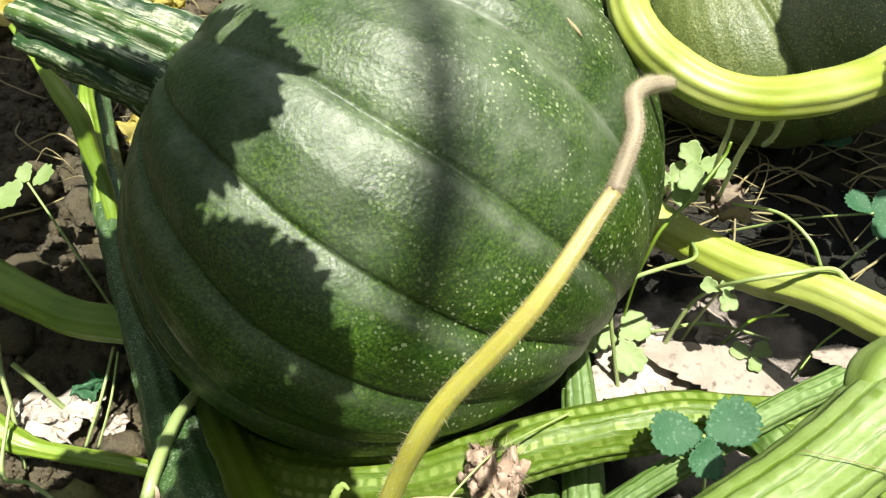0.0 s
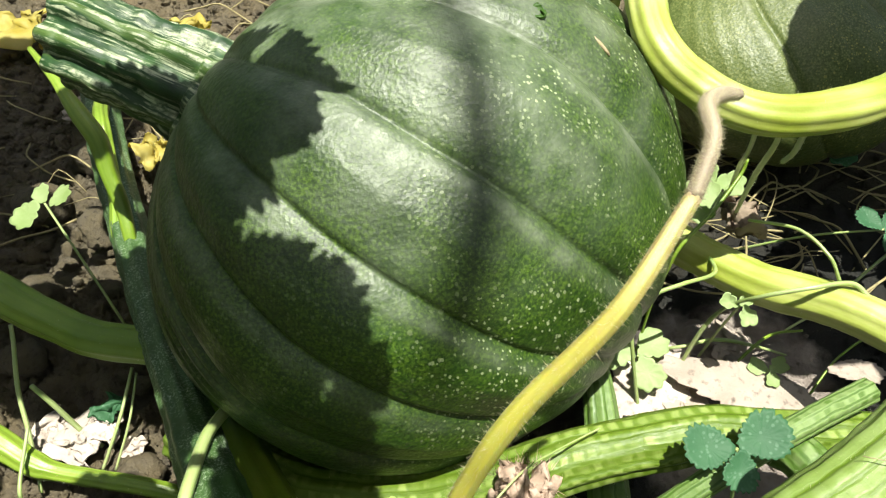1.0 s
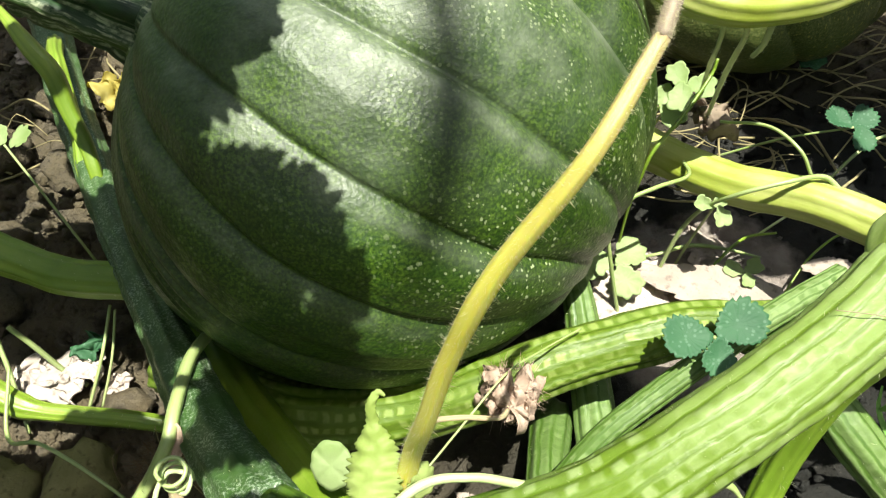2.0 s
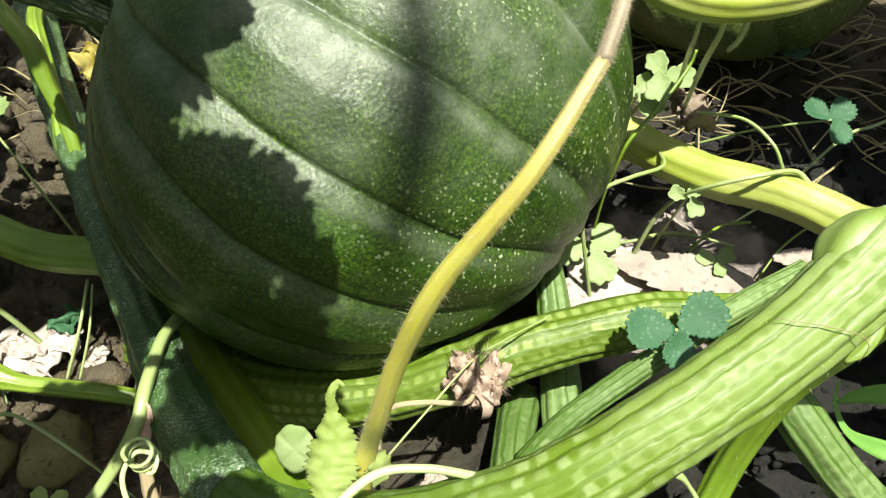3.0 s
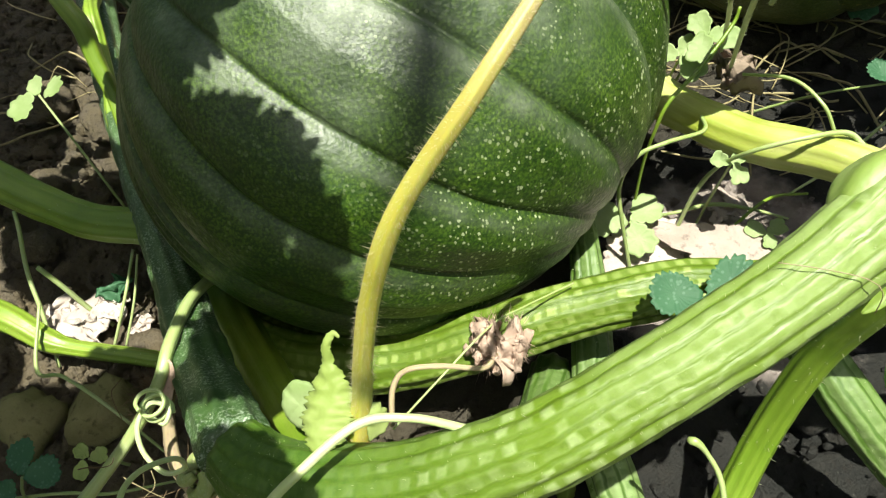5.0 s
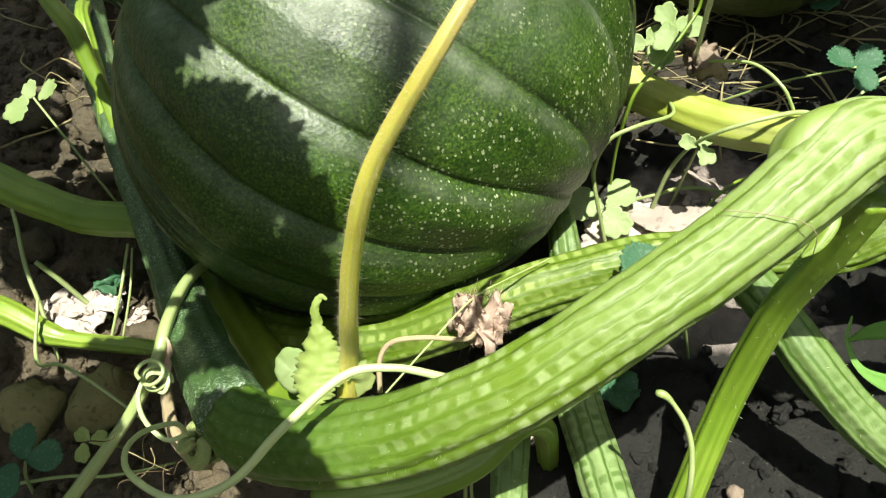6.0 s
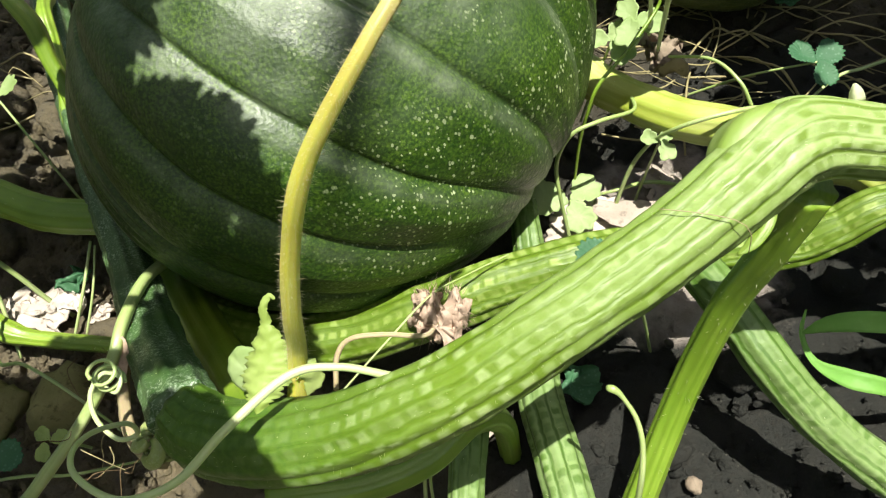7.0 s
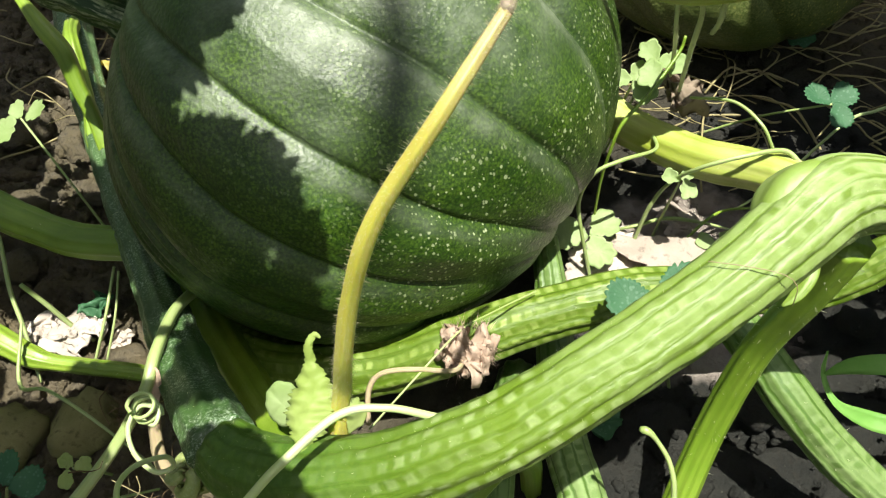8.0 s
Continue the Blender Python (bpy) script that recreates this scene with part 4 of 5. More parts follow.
tagged(part("fibres", bristles([(0.007, 0.111, 0.078, 0.009), (0.0165, 0.1135, 0.079, 0.011), (0.027, 0.118, 0.076, 0.008)], 220, 0.006, 0.00016, 27, 0.8), DRY_FLOWER, flower_scrap, "loose dry fibres"), kind="stuff")

V6 = [(-0.112, 0.16, 0.066, 0.00265), (-0.1114, 0.1454, 0.0798, 0.00266), (-0.1123, 0.1271, 0.0925, 0.00261), (-0.1107, 0.102, 0.1028, 0.00252), (-0.1126, 0.0859, 0.0998, 0.00247), (-0.1272, 0.069, 0.0833, 0.00247), (-0.1538, 0.0468, 0.06, 0.00273), (-0.1689, 0.0314, 0.05, 0.00273), (-0.19, 0.01, 0.0, 0.00273)]
shoot = stem_thing("tendril_shoot", V6, TENDRIL, "pale green tendril shoot with a brown withered joint", "tendril", 5, 0.05, 0.03, 0, 28, 20)
tagged(part("fibres", bristles([(-0.1177, 0.0935, 0.09, 0.003), (-0.1200, 0.085, 0.088, 0.004), (-0.124, 0.078, 0.085, 0.003)], 240, 0.009, 0.00014, 29, 0.9), FIBRE, shoot, "tangled brown dry fibres"), kind="stuff")
BUDSTEM = [(-0.1155, 0.096, 0.084, 0.0017), (-0.1120, 0.0800, 0.087, 0.0023), (-0.1026, 0.0600, 0.092, 0.0026), (-0.0930, 0.0500, 0.092, 0.0030), (-0.0853, 0.0470, 0.095, 0.0035)]
part("bud_stalk", tube(BUDSTEM, 0.002, 14, 5, 0.1, 0.1, seed=30), DRY_TWIG, shoot, "brownish dry bud stalk")
bud = part("withered_bud", crumple((-0.0865, 0.0515, 0.1010), 0.0080, 5, 1.3, 5.0, 34), BUD, shoot, "wrinkled greyish green withered bud")
for n in range(4):
    fold = []
    for k in range(7):
        th, ph = math.pi * (0.88 - 0.80 * k / 6), n * 1.7 + 0.45 * k
        fold.append((-0.0865 + 0.0066 * math.sin(th) * math.cos(ph), 0.0515 + 0.0066 * math.sin(th) * math.sin(ph), 0.1005 + 0.0074 * math.cos(th), 0.0014 + 0.0014 * math.sin(th)))
    part("petal", tube(fold, 0.0008, 12, 3, 0.12, 0.15, seed=n, wobble=0.2), BUD, bud)
part("petal", crumple((-0.0850, 0.0500, 0.1060), 0.0035, 7, 1.0, 4.0, 20), DRY_FLOWER, bud, "shrivelled bud tip")
rng = random.Random(77)
for n in range(26):
    x, y, z = -0.116 + rng.uniform(-0.020, 0.024), 0.074 + rng.uniform(-0.024, 0.026), 0.082 + rng.uniform(-0.030, 0.014)
    a, l = rng.uniform(0, 6.28), rng.uniform(0.006, 0.018)
    hook = rng.uniform(-0.006, 0.006)
    wisp = [(x + l * f * math.cos(a) - hook * f * f * math.sin(a), y + l * f * math.sin(a) + hook * f * f * math.cos(a), z - 0.35 * l * f + 0.004 * math.sin(5 * f + n), 0.00028 - 0.00012 * f) for f in (0, 0.25, 0.5, 0.75, 1)]
    part("fibre", tube(wisp, 0.0012, 5), FIBRE if n % 3 else STRAW, shoot)
part("dry_sheath", blade(oval(40, 0.010, 0.0028, 5, 0.2, 8), (-0.109, 0.088, 0.098), (0.0, -0.6, 0.8), (0.1, 1, 0.2), 0.001, 0.003, 0, 4, 8), DRY_FLOWER, shoot, "dry brown sheath")

for pts, mat, label in (
    ([(0.1408, 0.2581, 0.088, 0.0010), (0.1567, 0.2412, 0.1, 0.0011), (0.1667, 0.2243, 0.1, 0.0011), (0.1736, 0.2165, 0.09, 0.0011)], TENDRIL, "thin arched tendril"),
    ([(0.1210, 0.2450, 0.074, 0.0013), (0.1185, 0.2282, 0.08, 0.0013), (0.0989, 0.2167, 0.085, 0.0014), (0.0848, 0.2126, 0.08, 0.0014), (0.079, 0.2113, 0.06, 0.0015), (0.0819, 0.2039, 0.04, 0.0014), (0.0906, 0.1929, 0.004, 0.0013)], TENDRIL, "looping thin tendril"),
    ([(0.1850, 0.2080, 0.089, 0.0016), (0.1766, 0.2130, 0.093, 0.0016), (0.1558, 0.2090, 0.094, 0.0015), (0.1375, 0.2123, 0.082, 0.0014), (0.1297, 0.2221, 0.06, 0.0013), (0.1223, 0.2216, 0.04, 0.0016), (0.117, 0.2179, 0.004, 0.0014)], TENDRIL, "tendril wound over the vine"),
    ([(0.1340, 0.2720, 0.118, 0.0010), (0.1313, 0.2678, 0.11, 0.0012), (0.1159, 0.2506, 0.1, 0.0013), (0.101, 0.2376, 0.09, 0.0013), (0.0963, 0.2326, 0.075, 0.0012), (0.0942, 0.2312, 0.05, 0.0011), (0.0941, 0.2275, 0.004, 0.0011)], VINE_GREEN, "thin dark green stem"),
):
    part("tendril", tube([(x, y, z, 0.78 * r) for x, y, z, r in pts], 0.0015, 12, seed=len(label)), mat, sunny, label)
for pts, label in (
    ([(0.1124, 0.2357, 0.168, 0.0014), (0.1164, 0.2421, 0.15, 0.0015), (0.1264, 0.263, 0.12, 0.0015), (0.1325, 0.2735, 0.09, 0.0013)], "pale green aerial root"),
    ([(0.1234, 0.2373, 0.165, 0.0014), (0.1287, 0.2454, 0.15, 0.0018), (0.1334, 0.2583, 0.12, 0.0019), (0.1370, 0.2665, 0.085, 0.0013)], "white hairy aerial root"),
    ([(0.1339, 0.2368, 0.165, 0.0017), (0.136, 0.241, 0.15, 0.0019), (0.1361, 0.2459, 0.14, 0.0015)], "short white hairy aerial root"),
):
    pts = [(x, y, z, 0.72 * w) for x, y, z, w in pts]
    r = part("aerial_root", tube(pts, 0.0015, 12, wobble=0.2, seed=len(label)), BRISTLE, bow, label)
    tagged(part("root_hairs", bristles(pts, 160, 0.0014, 0.0001, len(label)), BRISTLE, r, "fine white root hairs"), kind="stuff")


stem_thing("squash_petiole", [(-0.3, 0.47, 0.0, 0.006), (-0.2465, 0.3664, 0.06, 0.0048), (-0.2344, 0.3374, 0.055, 0.0048), (-0.2182, 0.2999, 0.05, 0.0044), (-0.2026, 0.2606, 0.04, 0.0040), (-0.14, 0.17, 0.0, 0.005)], VINE_GREEN, "light green petiole beside the dark vine", "petiole", 7, 0.08, 0.02, 60, 42)
part("bud", tube([(*(0.1362, 0.1000, 0.2125), 0.0019), (*(0.1355, 0.1012, 0.2145), 0.0016), (*(0.1348, 0.1024, 0.2162), 0.0004)], 0.001, 14, 4, 0.08), BRISTLE, vine, "small whitish bud")


# ---- weeds ----
def clover(at, size, turns, foot, label, material=None, up=(0.0, -0.35, 0.95), name="clover", seed=1, teeth=18):
    base = root(name, (foot[0], foot[1], 0), label, "clover" if name == "clover" else "seedling")
    mid = [(a + b) / 2 for a, b in zip(at, foot)]
    part("stalk", tube([(*at, 0.0007), (mid[0], mid[1], mid[2] + 0.004, 0.0008), (*foot, 0.0009)], 0.002, 8), TENDRIL, base)
    for n, (deg, scale) in enumerate(turns):
        a = radians(deg)
        d = Vector((math.cos(a), math.sin(a), 0.12 * math.sin(3.0 * n)))
        nrm = Vector(up) + Vector((0.12 * math.cos(n * 2.1 + seed), 0.12 * math.sin(n * 2.1 + seed), 0))
        part("leaflet", blade(oval(72, size * 0.5 * scale, size * 0.43 * scale, teeth, 0.2, seed + n, 0.3), Vector(at) + d * size * 0.52 * scale, nrm, d, 0.0012, 0.0022, 0, 6, seed + n, 0.0003), material or CLOVER, base)
    return base


clover((0.241, 0.2890, 0.050), 0.0185, ((135, 1.0), (38, 1.05), (-80, 0.95)), (0.1743, 0.3141, 0.0), "three-leaved green clover with pale flecks on a long stalk")
clover((0.0945, 0.1195, 0.108), 0.0205, ((178, 1.0), (25, 1.1), (-95, 0.8)), (0.125, 0.1290, 0.0), "dark bluish green serrated clover beside the vine", seed=7, teeth=22)
clover((0.2550, 0.3900, 0.034), 0.022, ((-100, 1.1), (70, 1.0), (150, 0.9)), (0.265, 0.40, 0.0), "green oval-leaved weed on dark soil", seed=11, teeth=8)
clover((-0.2480, 0.2800, 0.066), 0.0175, ((35, 0.95), (120, 0.8), (-125, 1.15)), (-0.2021, 0.2316, 0.0), "light green clover leaning over brown soil", LEAF_PALE, (-0.3, -0.3, 0.9), seed=15, teeth=8)
clover((-0.2010, 0.0700, 0.030), 0.018, ((15, 1.0), (110, 1.0), (-120, 1.0)), (-0.21, 0.062, 0.0), "small green serrated clover on dark soil", seed=19)
clover((0.1230, 0.2760, 0.098), 0.0165, ((100, 0.9), (-10, 1.0), (-110, 1.1)), (0.112, 0.30, 0.0), "pale round-leaved seedling beside the pumpkin", LEAF_PALE, (-0.2, -0.45, 0.85), "seedling", 23, 6)
clover((0.1130, 0.2740, 0.086), 0.0160, ((160, 0.8), (-60, 1.0), (60, 0.9)), (0.108, 0.298, 0.0), "pale round-leaved seedling beside the pumpkin", LEAF_PALE, (-0.1, -0.55, 0.8), "seedling", 27, 6)
clover((0.0900, 0.2150, 0.022), 0.0210, ((170, 1.2), (40, 1.0), (-70, 1.0)), (0.097, 0.222, 0.0), "sunlit pale seedling on bright soil", LEAF_PALE, (0.0, -0.35, 0.9), "seedling", 31, 9)
clover((0.1330, 0.2180, 0.066), 0.0100, ((150, 1.0), (-70, 1.2), (40, 0.8)), (0.133, 0.2300, 0.0), "tiny pale seedling under the vine", LEAF_PALE, (0.0, -0.45, 0.85), "seedling", 35, 5)
clover((0.1640, 0.2110, 0.016), 0.0120, ((160, 1.0), (30, 1.0), (-90, 0.8)), (0.166, 0.2150, 0.0), "tiny whitish seedling on sunlit soil", LEAF_PALE, (0.0, -0.3, 0.9), "seedling", 39, 5)


clover((-0.1720, 0.0790, 0.030), 0.0095, ((20, 1.0), (140, 0.9), (-100, 1.0)), (-0.166, 0.085, 0.0), "tiny bright green seedling on dark soil", LEAF_YOUNG, (0.0, -0.4, 0.9), "seedling", 43, 6)


def twig(pts, material, label, name="dry_stem", around=8):
    pts = [(x, y, z, (0.68 if name == "weed_stem" else 1.0) * r) for x, y, z, r in pts]
    return tagged(part(name, tube(pts, 0.002, around, 4, 0.06, 0.05, seed=len(label)), material), label, "stem")


twig([(-0.240, 0.203, 0.056, 0.0014), (-0.2385, 0.1965, 0.05, 0.0016), (-0.2347, 0.1771, 0.035, 0.0017), (-0.2291, 0.1609, 0.02, 0.0017), (-0.222, 0.138, 0.0, 0.0012)], TENDRIL, "thin pale green stem rising from the soil", "weed_stem")
twig([(-0.2226, 0.1743, 0.045, 0.0019), (-0.2158, 0.1715, 0.03, 0.0022), (-0.2081, 0.1681, 0.008, 0.0022), (-0.200, 0.165, -0.002, 0.002)], TENDRIL, "cut pale stub of a stem beside dry leaves", "weed_stem")
twig([(-0.1833, 0.195, 0.03, 0.0012), (-0.1854, 0.1705, 0.02, 0.0013), (-0.1948, 0.1511, 0.0, 0.0013)], TENDRIL, "thin pale stem beside the vine", "weed_stem")
twig([(-0.1800, 0.192, 0.03, 0.0009), (-0.1810, 0.1705, 0.018, 0.001), (-0.1880, 0.1511, 0.0, 0.001)], TENDRIL, "thin pale stem beside the vine", "weed_stem")
twig([(-0.225, 0.160, 0.03, 0.0012), (-0.2187, 0.1267, 0.022, 0.0015), (-0.1981, 0.1195, 0.03, 0.0015), (-0.1733, 0.1062, 0.024, 0.0013), (-0.14, 0.085, 0.0, 0.001)], TENDRIL, "thin green runner over a mossy clod", "weed_stem")
twig([(-0.26, 0.062, 0.0, 0.0013), (-0.1924, 0.0664, 0.016, 0.0013), (-0.1655, 0.0669, 0.016, 0.0013), (-0.14, 0.078, 0.0, 0.001)], TENDRIL, "thin green runner on dark soil", "weed_stem")
twig([(0.0105, 0.063, 0.065, 0.0011), (0.0089, 0.0587, 0.06, 0.0012), (0.0086, 0.0499, 0.05, 0.0013), (0.0062, 0.0409, 0.0, 0.0013)], TENDRIL, "thin pale upright weed stem", "weed_stem")
twig([(0.016, 0.063, 0.063, 0.0010), (0.0148, 0.0609, 0.06, 0.0011), (0.011, 0.0498, 0.05, 0.0011), (0.0122, 0.0407, 0.0, 0.0011)], TENDRIL, "thin pale upright weed stem", "weed_stem")
twig([(0.0770, 0.0600, 0.1195, 0.0012), (0.0779, 0.0592, 0.12, 0.0021), (0.0795, 0.0585, 0.12, 0.0020), (0.0825, 0.0567, 0.117, 0.0013), (0.0875, 0.0511, 0.11, 0.0014), (0.0899, 0.0433, 0.1, 0.0015), (0.09, 0.0329, 0.08, 0.0016), (0.0916, 0.0153, 0.0, 0.0018)], TENDRIL, "pale seedling stem with a swollen tip", "weed_stem", 12)
twig([(0.105, 0.231, 0.004, 0.0013), (0.1179, 0.2258, 0.016, 0.0015), (0.1385, 0.231, 0.016, 0.0018), (0.162, 0.2332, 0.008, 0.0014), (0.185, 0.232, 0.0, 0.001)], TENDRIL, "pale bent stem on bright soil", "weed_stem")
twig([(0.36, 0.35, 0.0, 0.0018), (0.326, 0.3269, 0.02, 0.0018), (0.2777, 0.2979, 0.035, 0.0017), (0.2537, 0.2868, 0.036, 0.0015), (0.215, 0.262, 0.012, 0.0014), (0.19, 0.25, 0.0, 0.0012)], TENDRIL, "long pale green runner over the soil", "weed_stem")
twig([(0.12, 0.195, 0.0, 0.0012), (0.145, 0.215, 0.012, 0.0014), (0.17, 0.235, 0.015, 0.0014), (0.20, 0.25, 0.0, 0.0012)], VINE_GREEN, "thin green runner crossing the soil", "weed_stem")
twig([(0.19, 0.205, 0.0, 0.001), (0.21, 0.225, 0.012, 0.001), (0.235, 0.235, 0.018, 0.001), (0.27, 0.225, 0.0, 0.001)], VINE_GREEN, "thin green runner crossing the soil", "weed_stem")


def grass_leaf(pts, label):
    """A long folded grass blade through pts of (x, y, z, half width)."""
    path = spline(pts, 0.003)
    t, u, w = rings(path)
    verts, faces = [], []
    for i, row in enumerate(path):
        across = np.cross(t[i], (0.1, -0.45, 0.88))
        across /= np.linalg.norm(across)
        up = np.cross(across, t[i])
        for side in (0.0001, -0.0001):
            for k in (-1, -0.5, 0, 0.5, 1):
                verts.append(row[:3] + across * k * row[3] + up * (abs(k) * 0.3 * row[3] + side))
    for i in range(len(path) - 1):
        for k in range(4):
            a = i * 10 + k
            faces += [(a, a + 1, a + 11, a + 10), (a + 15, a + 16, a + 6, a + 5)]
        faces += [(i * 10, i * 10 + 10, i * 10 + 15, i * 10 + 5), (i * 10 + 9, i * 10 + 19, i * 10 + 14, i * 10 + 4)]
    ob = part("grass_blade", Geo().add(verts, faces), GRASS)
    return tagged(ob, label, "grass")


grass_leaf([(0.1774, 0.1071, 0.06, 0.0006), (0.1859, 0.1071, 0.068, 0.0035), (0.204, 0.1045, 0.073, 0.0046), (0.2519, 0.1092, 0.05, 0.0035), (0.29, 0.115, 0.0, 0.002)], "broad bright green grass blade above dark soil")
grass_leaf([(0.1793, 0.1157, 0.066, 0.0004), (0.1769, 0.1071, 0.06, 0.0012), (0.1808, 0.0956, 0.055, 0.0018), (0.1954, 0.0892, 0.05, 0.0042), (0.2158, 0.0853, 0.045, 0.0036), (0.2606, 0.0913, 0.0, 0.0015)], "bent bright green grass blade above dark soil")


# ---- dry scraps, clods and straw ----
def scrap(at, size, seed, label, material=None, flat=0.35, name="dry_leaf", category="leaf"):
    return tagged(part(name, crumple(at, size, seed, flat, 2.4, 24), material or DRY_LEAF), label, category)


def fallen_leaf(at, long, wide, turn, seed, label, material):
    """A dead leaf pressed flat on the soil, with a ragged margin."""
    rim = [r * (1 + 0.12 * noise.noise((math.cos(j * 0.0524) * 3 + seed, math.sin(j * 0.0524) * 3, seed))) for j, r in enumerate(oval(120, long, wide, 26, 0.10, seed, 0.2))]
    ob = part("dry_leaf", blade(rim, at, (0.05, -0.08, 1), (math.cos(turn), math.sin(turn), 0), -0.002, 0.008, 5, 14, seed, 0.0006), material)
    return tagged(ob, label, "leaf")


fallen_leaf((0.146, 0.203, 0.014), 0.047, 0.017, -0.28, 51, "broad pinkish beige dead leaf flat on sunlit soil", DRY_LEAF)
fallen_leaf((0.098, 0.205, 0.012), 0.030, 0.021, 0.9, 52, "torn pinkish beige dead leaf beside the pumpkin", SUN_BRIGHT_LEAF)
fallen_leaf((0.218, 0.217, 0.010), 0.018, 0.0085, 0.1, 53, "small lens-shaped tan dead leaf on dark soil", DRY_LEAF)
scrap((0.1420, 0.2720, 0.078), 0.0190, 11, "crumpled greyish brown dry leaf lying on the vine", DRY_BROWN, 1.0)
scrap((0.1150, 0.2000, 0.005), 0.017, 12, "pale beige dry leaf flat on sunlit soil", None, 0.12)
scrap((0.1640, 0.1960, 0.005), 0.013, 13, "pale beige dry leaf flat on sunlit soil", None, 0.14)
scrap((0.1480, 0.2380, 0.006), 0.014, 15, "dry tan leaf scrap on dark soil", None, 0.25)
scrap((-0.2140, 0.1600, 0.008), 0.021, 16, "dry leaf scraps coloured bright for a spot of sun", SUN_BRIGHT_LEAF, 0.3)
scrap((-0.1980, 0.1720, 0.010), 0.013, 17, "dry leaf scraps coloured bright for a spot of sun", SUN_BRIGHT_LEAF, 0.45)
scrap((-0.2240, 0.1680, 0.009), 0.014, 18, "dry leaf scraps coloured bright for a spot of sun", SUN_BRIGHT_LEAF, 0.4)
scrap((-0.1800, 0.1610, 0.005), 0.008, 19, "small dry leaf scrap beside the vine, coloured bright for sun", SUN_BRIGHT_LEAF, 0.5)
scrap((-0.1940, 0.1780, 0.018), 0.010, 20, "dark green torn leaf scrap", CLOVER, 0.6)
scrap((0.0300, 0.0900, 0.006), 0.014, 21, "tan leaf scrap under the arching vine", None, 0.3)
scrap((0.0000, 0.0880, 0.006), 0.012, 22, "tan leaf scrap under the arching vine", None, 0.3)
scrap((0.0850, 0.1120, 0.006), 0.012, 24, "torn green leaf on dark soil", CLOVER, 0.4)
scrap((-0.138, 0.292, 0.176), 0.0125, 25, "pale yellow wilted petal behind the pumpkin stalk", LEAF_YELLOW, 0.7)
scrap((-0.2230, 0.3700, 0.03), 0.018, 26, "bright yellow wilted leaf behind the pumpkin stalk", LEAF_YELLOW, 0.7)
scrap((-0.385, 0.525, 0.02), 0.035, 27, "bright yellow wilted leaf on the soil", LEAF_YELLOW, 0.5)
scrap((-0.3000, 0.4300, 0.012), 0.020, 28, "tan dry leaf on brown soil", None, 0.5)
scrap((0.0162, 0.2418, 0.2165), 0.0042, 31, "tiny green leaf scrap lying on the pumpkin", LEAF, 0.5, "leaf_scrap")
twig([(0.0376, 0.2434, 0.2052, 0.0006), (0.0414, 0.2412, 0.2026, 0.0009), (0.0448, 0.2388, 0.1998, 0.0005)], DRY_TWIG, "tiny brown twig bit lying on the pumpkin", "twig_bit")
for n, (x, y, size) in enumerate(((-0.186, 0.111, 0.0175), (-0.222, 0.104, 0.018), (-0.172, 0.148, 0.011), (-0.27, 0.26, 0.014), (-0.245, 0.315, 0.016), (-0.295, 0.335, 0.018), (-0.26, 0.215, 0.012), (-0.235, 0.235, 0.010), (-0.31, 0.27, 0.015), (-0.205, 0.268, 0.010), (0.235, 0.165, 0.010), (0.165, 0.115, 0.011), (0.125, 0.075, 0.009), (-0.275, 0.385, 0.016))):
    tagged(part("soil_clod", lump((x, y, size * 0.35), size, n + 3), MOSSY if n < 2 else SOIL), "mossy rounded clod of earth" if n < 2 else "rough clod of dark soil", "clod", "soil clods")
tagged(part("pebble", lump((0.1332, 0.0575, 0.002), 0.0040, 40), DRY_BROWN), "small pale beige pebble on dark soil", "pebble")


def crumbs():
    rng = random.Random(5)
    g = Geo()
    for n in range(9000):
        x, y = (rng.uniform(-0.42, -0.13), rng.uniform(0.04, 0.62)) if n % 5 < 4 else (rng.uniform(-0.1, 0.36), rng.uniform(0.0, 0.5))
        s = 0.0009 + 0.0034 * rng.random() ** 3
        p = Vector((x, y, 0))
        h = 0.012 * noise.noise(p * 7) + 0.006 * noise.noise(p * 22 + Vector((3, 1, 0))) - 0.002
        c = [(1, 0, 0), (-1, 0, 0), (0, 1, 0), (0, -1, 0), (0, 0, 0.8), (0, 0, -0.8), (0.6, 0.6, 0.4), (-0.6, 0.5, 0.45), (0.5, -0.6, 0.5), (-0.6, -0.6, 0.3)]
        turn = Euler((rng.random() * 6, rng.random() * 6, rng.random() * 6)).to_matrix()
        verts = [turn @ Vector(q) * s * rng.uniform(0.75, 1.25) + Vector((x, y, h + s * 0.4)) for q in c]
        g.add(verts, [(4, 6, 7), (4, 7, 9), (4, 9, 8), (4, 8, 6), (6, 0, 2), (6, 2, 7), (7, 2, 1), (7, 1, 9), (9, 1, 3), (9, 3, 8), (8, 3, 0), (8, 0, 6), (5, 2, 0), (5, 1, 2), (5, 3, 1), (5, 0, 3)])
    ob = part("soil_crumbs", g, SOIL, smooth=False)
    return tagged(ob, "loose crumbs of dark soil", "soil", kind="stuff")


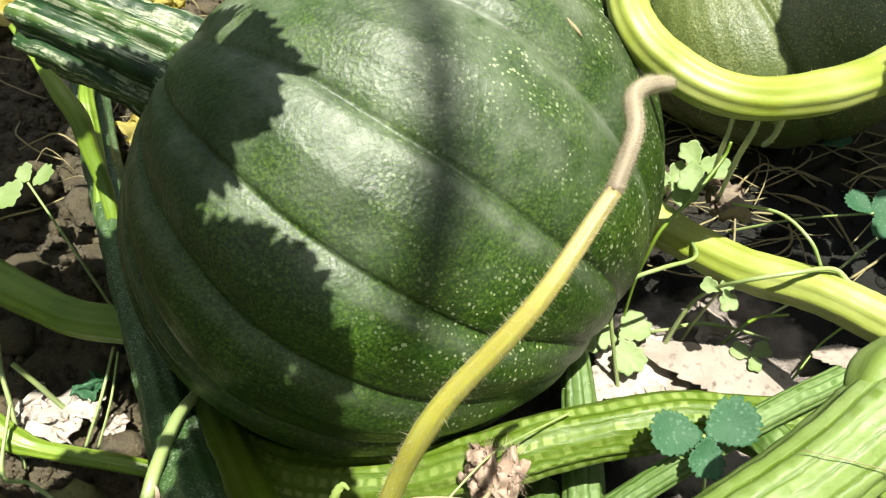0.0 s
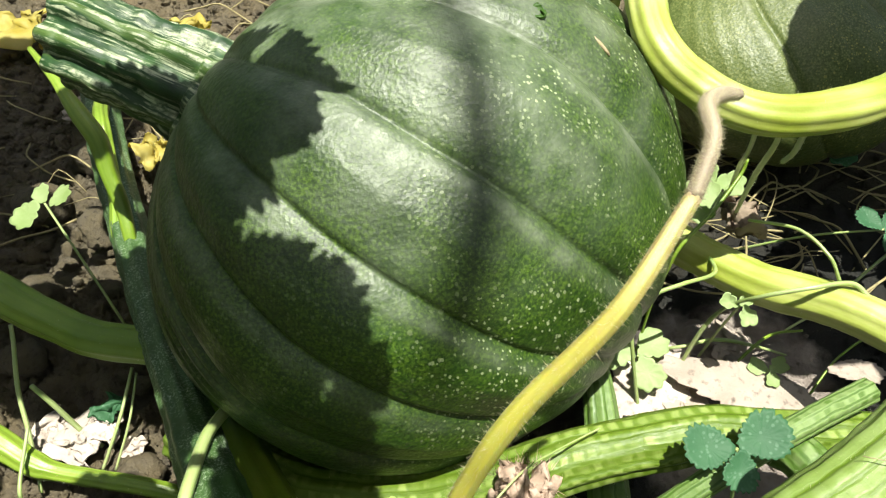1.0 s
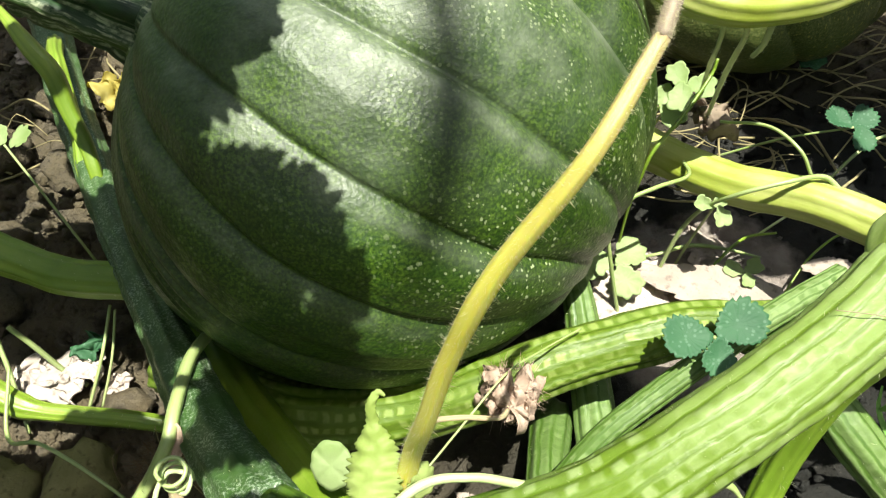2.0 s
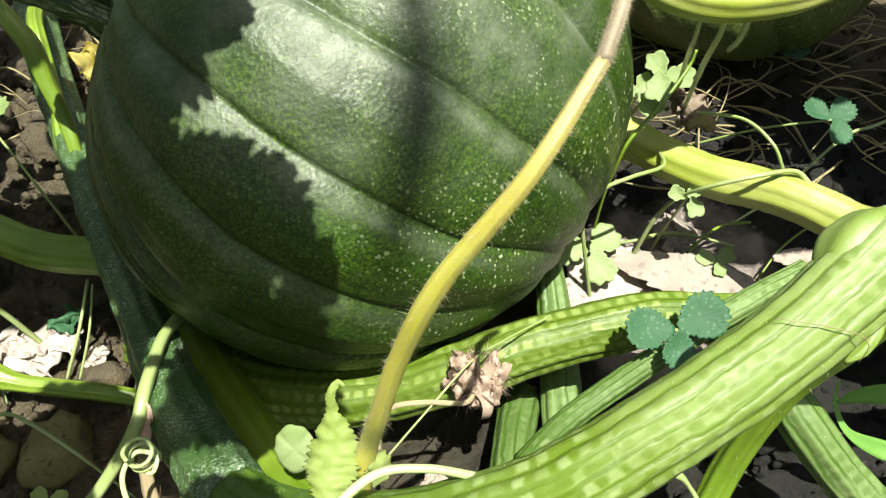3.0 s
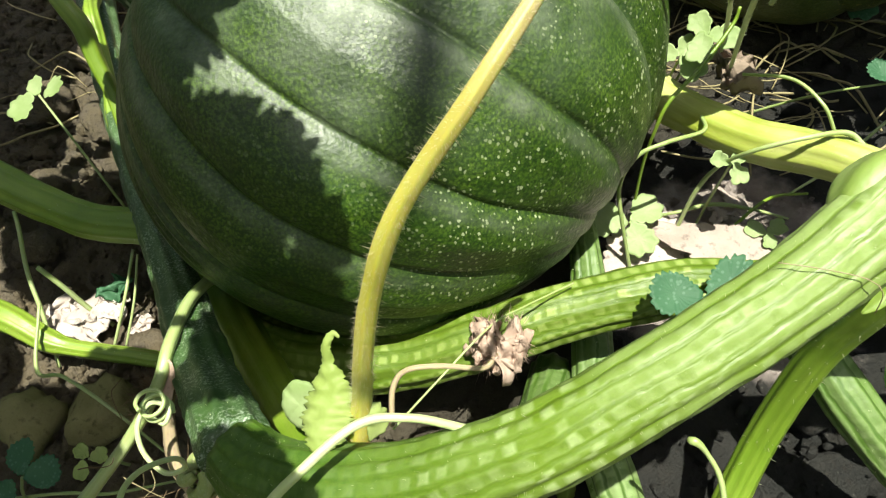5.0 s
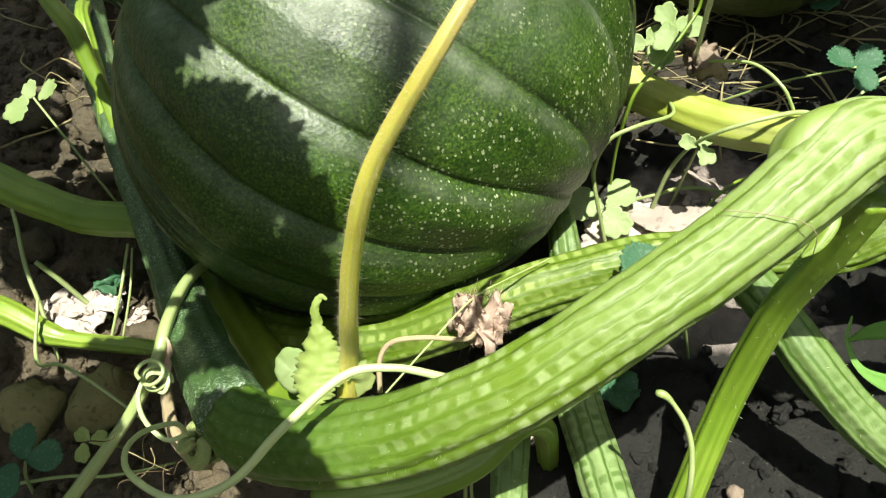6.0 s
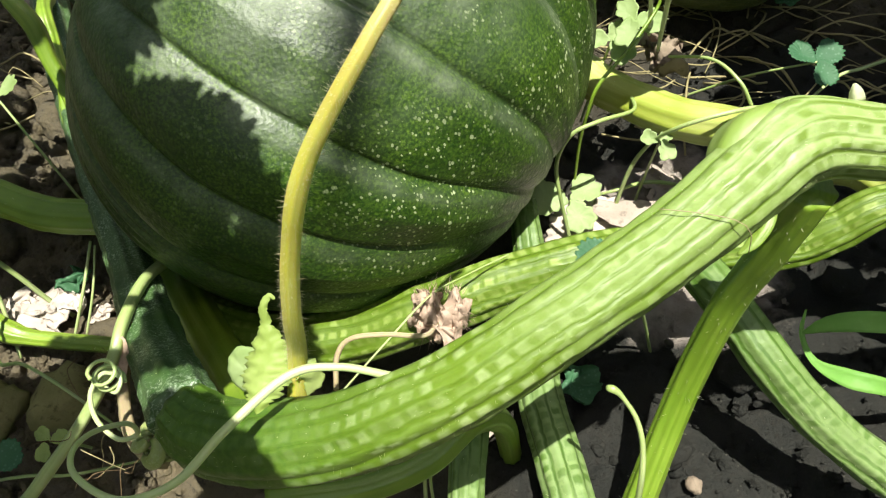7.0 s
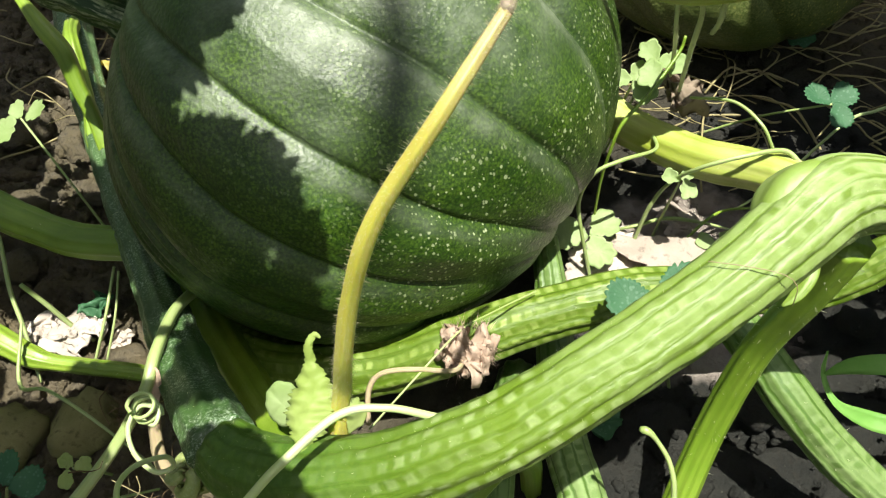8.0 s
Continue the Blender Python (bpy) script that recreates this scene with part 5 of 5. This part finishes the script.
def straw():
    rng = random.Random(9)
    litter = root("straw_litter", (0.26, 0.38, 0), "dry grass straws lying on dark soil", "straw")
    for n in range(200):
        x, y = rng.uniform(0.15, 0.38), rng.uniform(0.27, 0.50)
        if n % 6 == 0:
            x, y = rng.uniform(-0.4, -0.2), rng.uniform(0.3, 0.6)
        a = rng.gauss(0.15, 0.6)
        l = rng.uniform(0.03, 0.085)
        z = rng.uniform(0.002, 0.022)
        r = rng.uniform(0.0003, 0.0009)
        bend = rng.uniform(-0.012, 0.012)
        pts = []
        for k in range(5):
            f = k / 4 - 0.5
            sag = bend * (1 - 4 * f * f)
            pts.append((x + l * f * math.cos(a) - sag * math.sin(a), y + l * f * math.sin(a) + sag * math.cos(a), z * (1 - 1.4 * abs(f)) + 0.002, r))
        part("straw", tube(pts, 0.005, 5), STRAW, litter)
    return litter


def small_clods():
    rng = random.Random(6)
    ball = lump((0, 0, 0), 1.0, 2, 0.8, 2)
    g = Geo()
    for n in range(1300):
        x, y = (rng.uniform(-0.44, -0.13), rng.uniform(0.04, 0.66)) if n % 4 else (rng.uniform(-0.1, 0.36), rng.uniform(0.0, 0.5))
        s = (0.0022 + 0.0055 * rng.random() ** 2) * (1.0 if x < -0.1 else 0.7)
        p = Vector((x, y, 0))
        h = 0.012 * noise.noise(p * 7) + 0.006 * noise.noise(p * 22 + Vector((3, 1, 0))) - 0.003
        turn = Euler((rng.random() * 6, rng.random() * 6, rng.random() * 6)).to_matrix()
        wide = Vector((rng.uniform(0.7, 1.3), rng.uniform(0.7, 1.3), rng.uniform(0.6, 1.0)))
        verts = []
        for v in ball.v:
            q = turn @ Vector((v[0] * wide.x, v[1] * wide.y, v[2] * wide.z))
            q *= 1 + 0.25 * noise.noise(q * 1.7 + Vector((n, 0, 0)))
            verts.append(q * s + Vector((x, y, h + s * 0.3)))
        g.add(verts, ball.f)
    ob = part("small_clods", g, SOIL)
    return tagged(ob, "small rough clods of dark soil", "soil", kind="stuff")


crumbs()
small_clods()
straw()
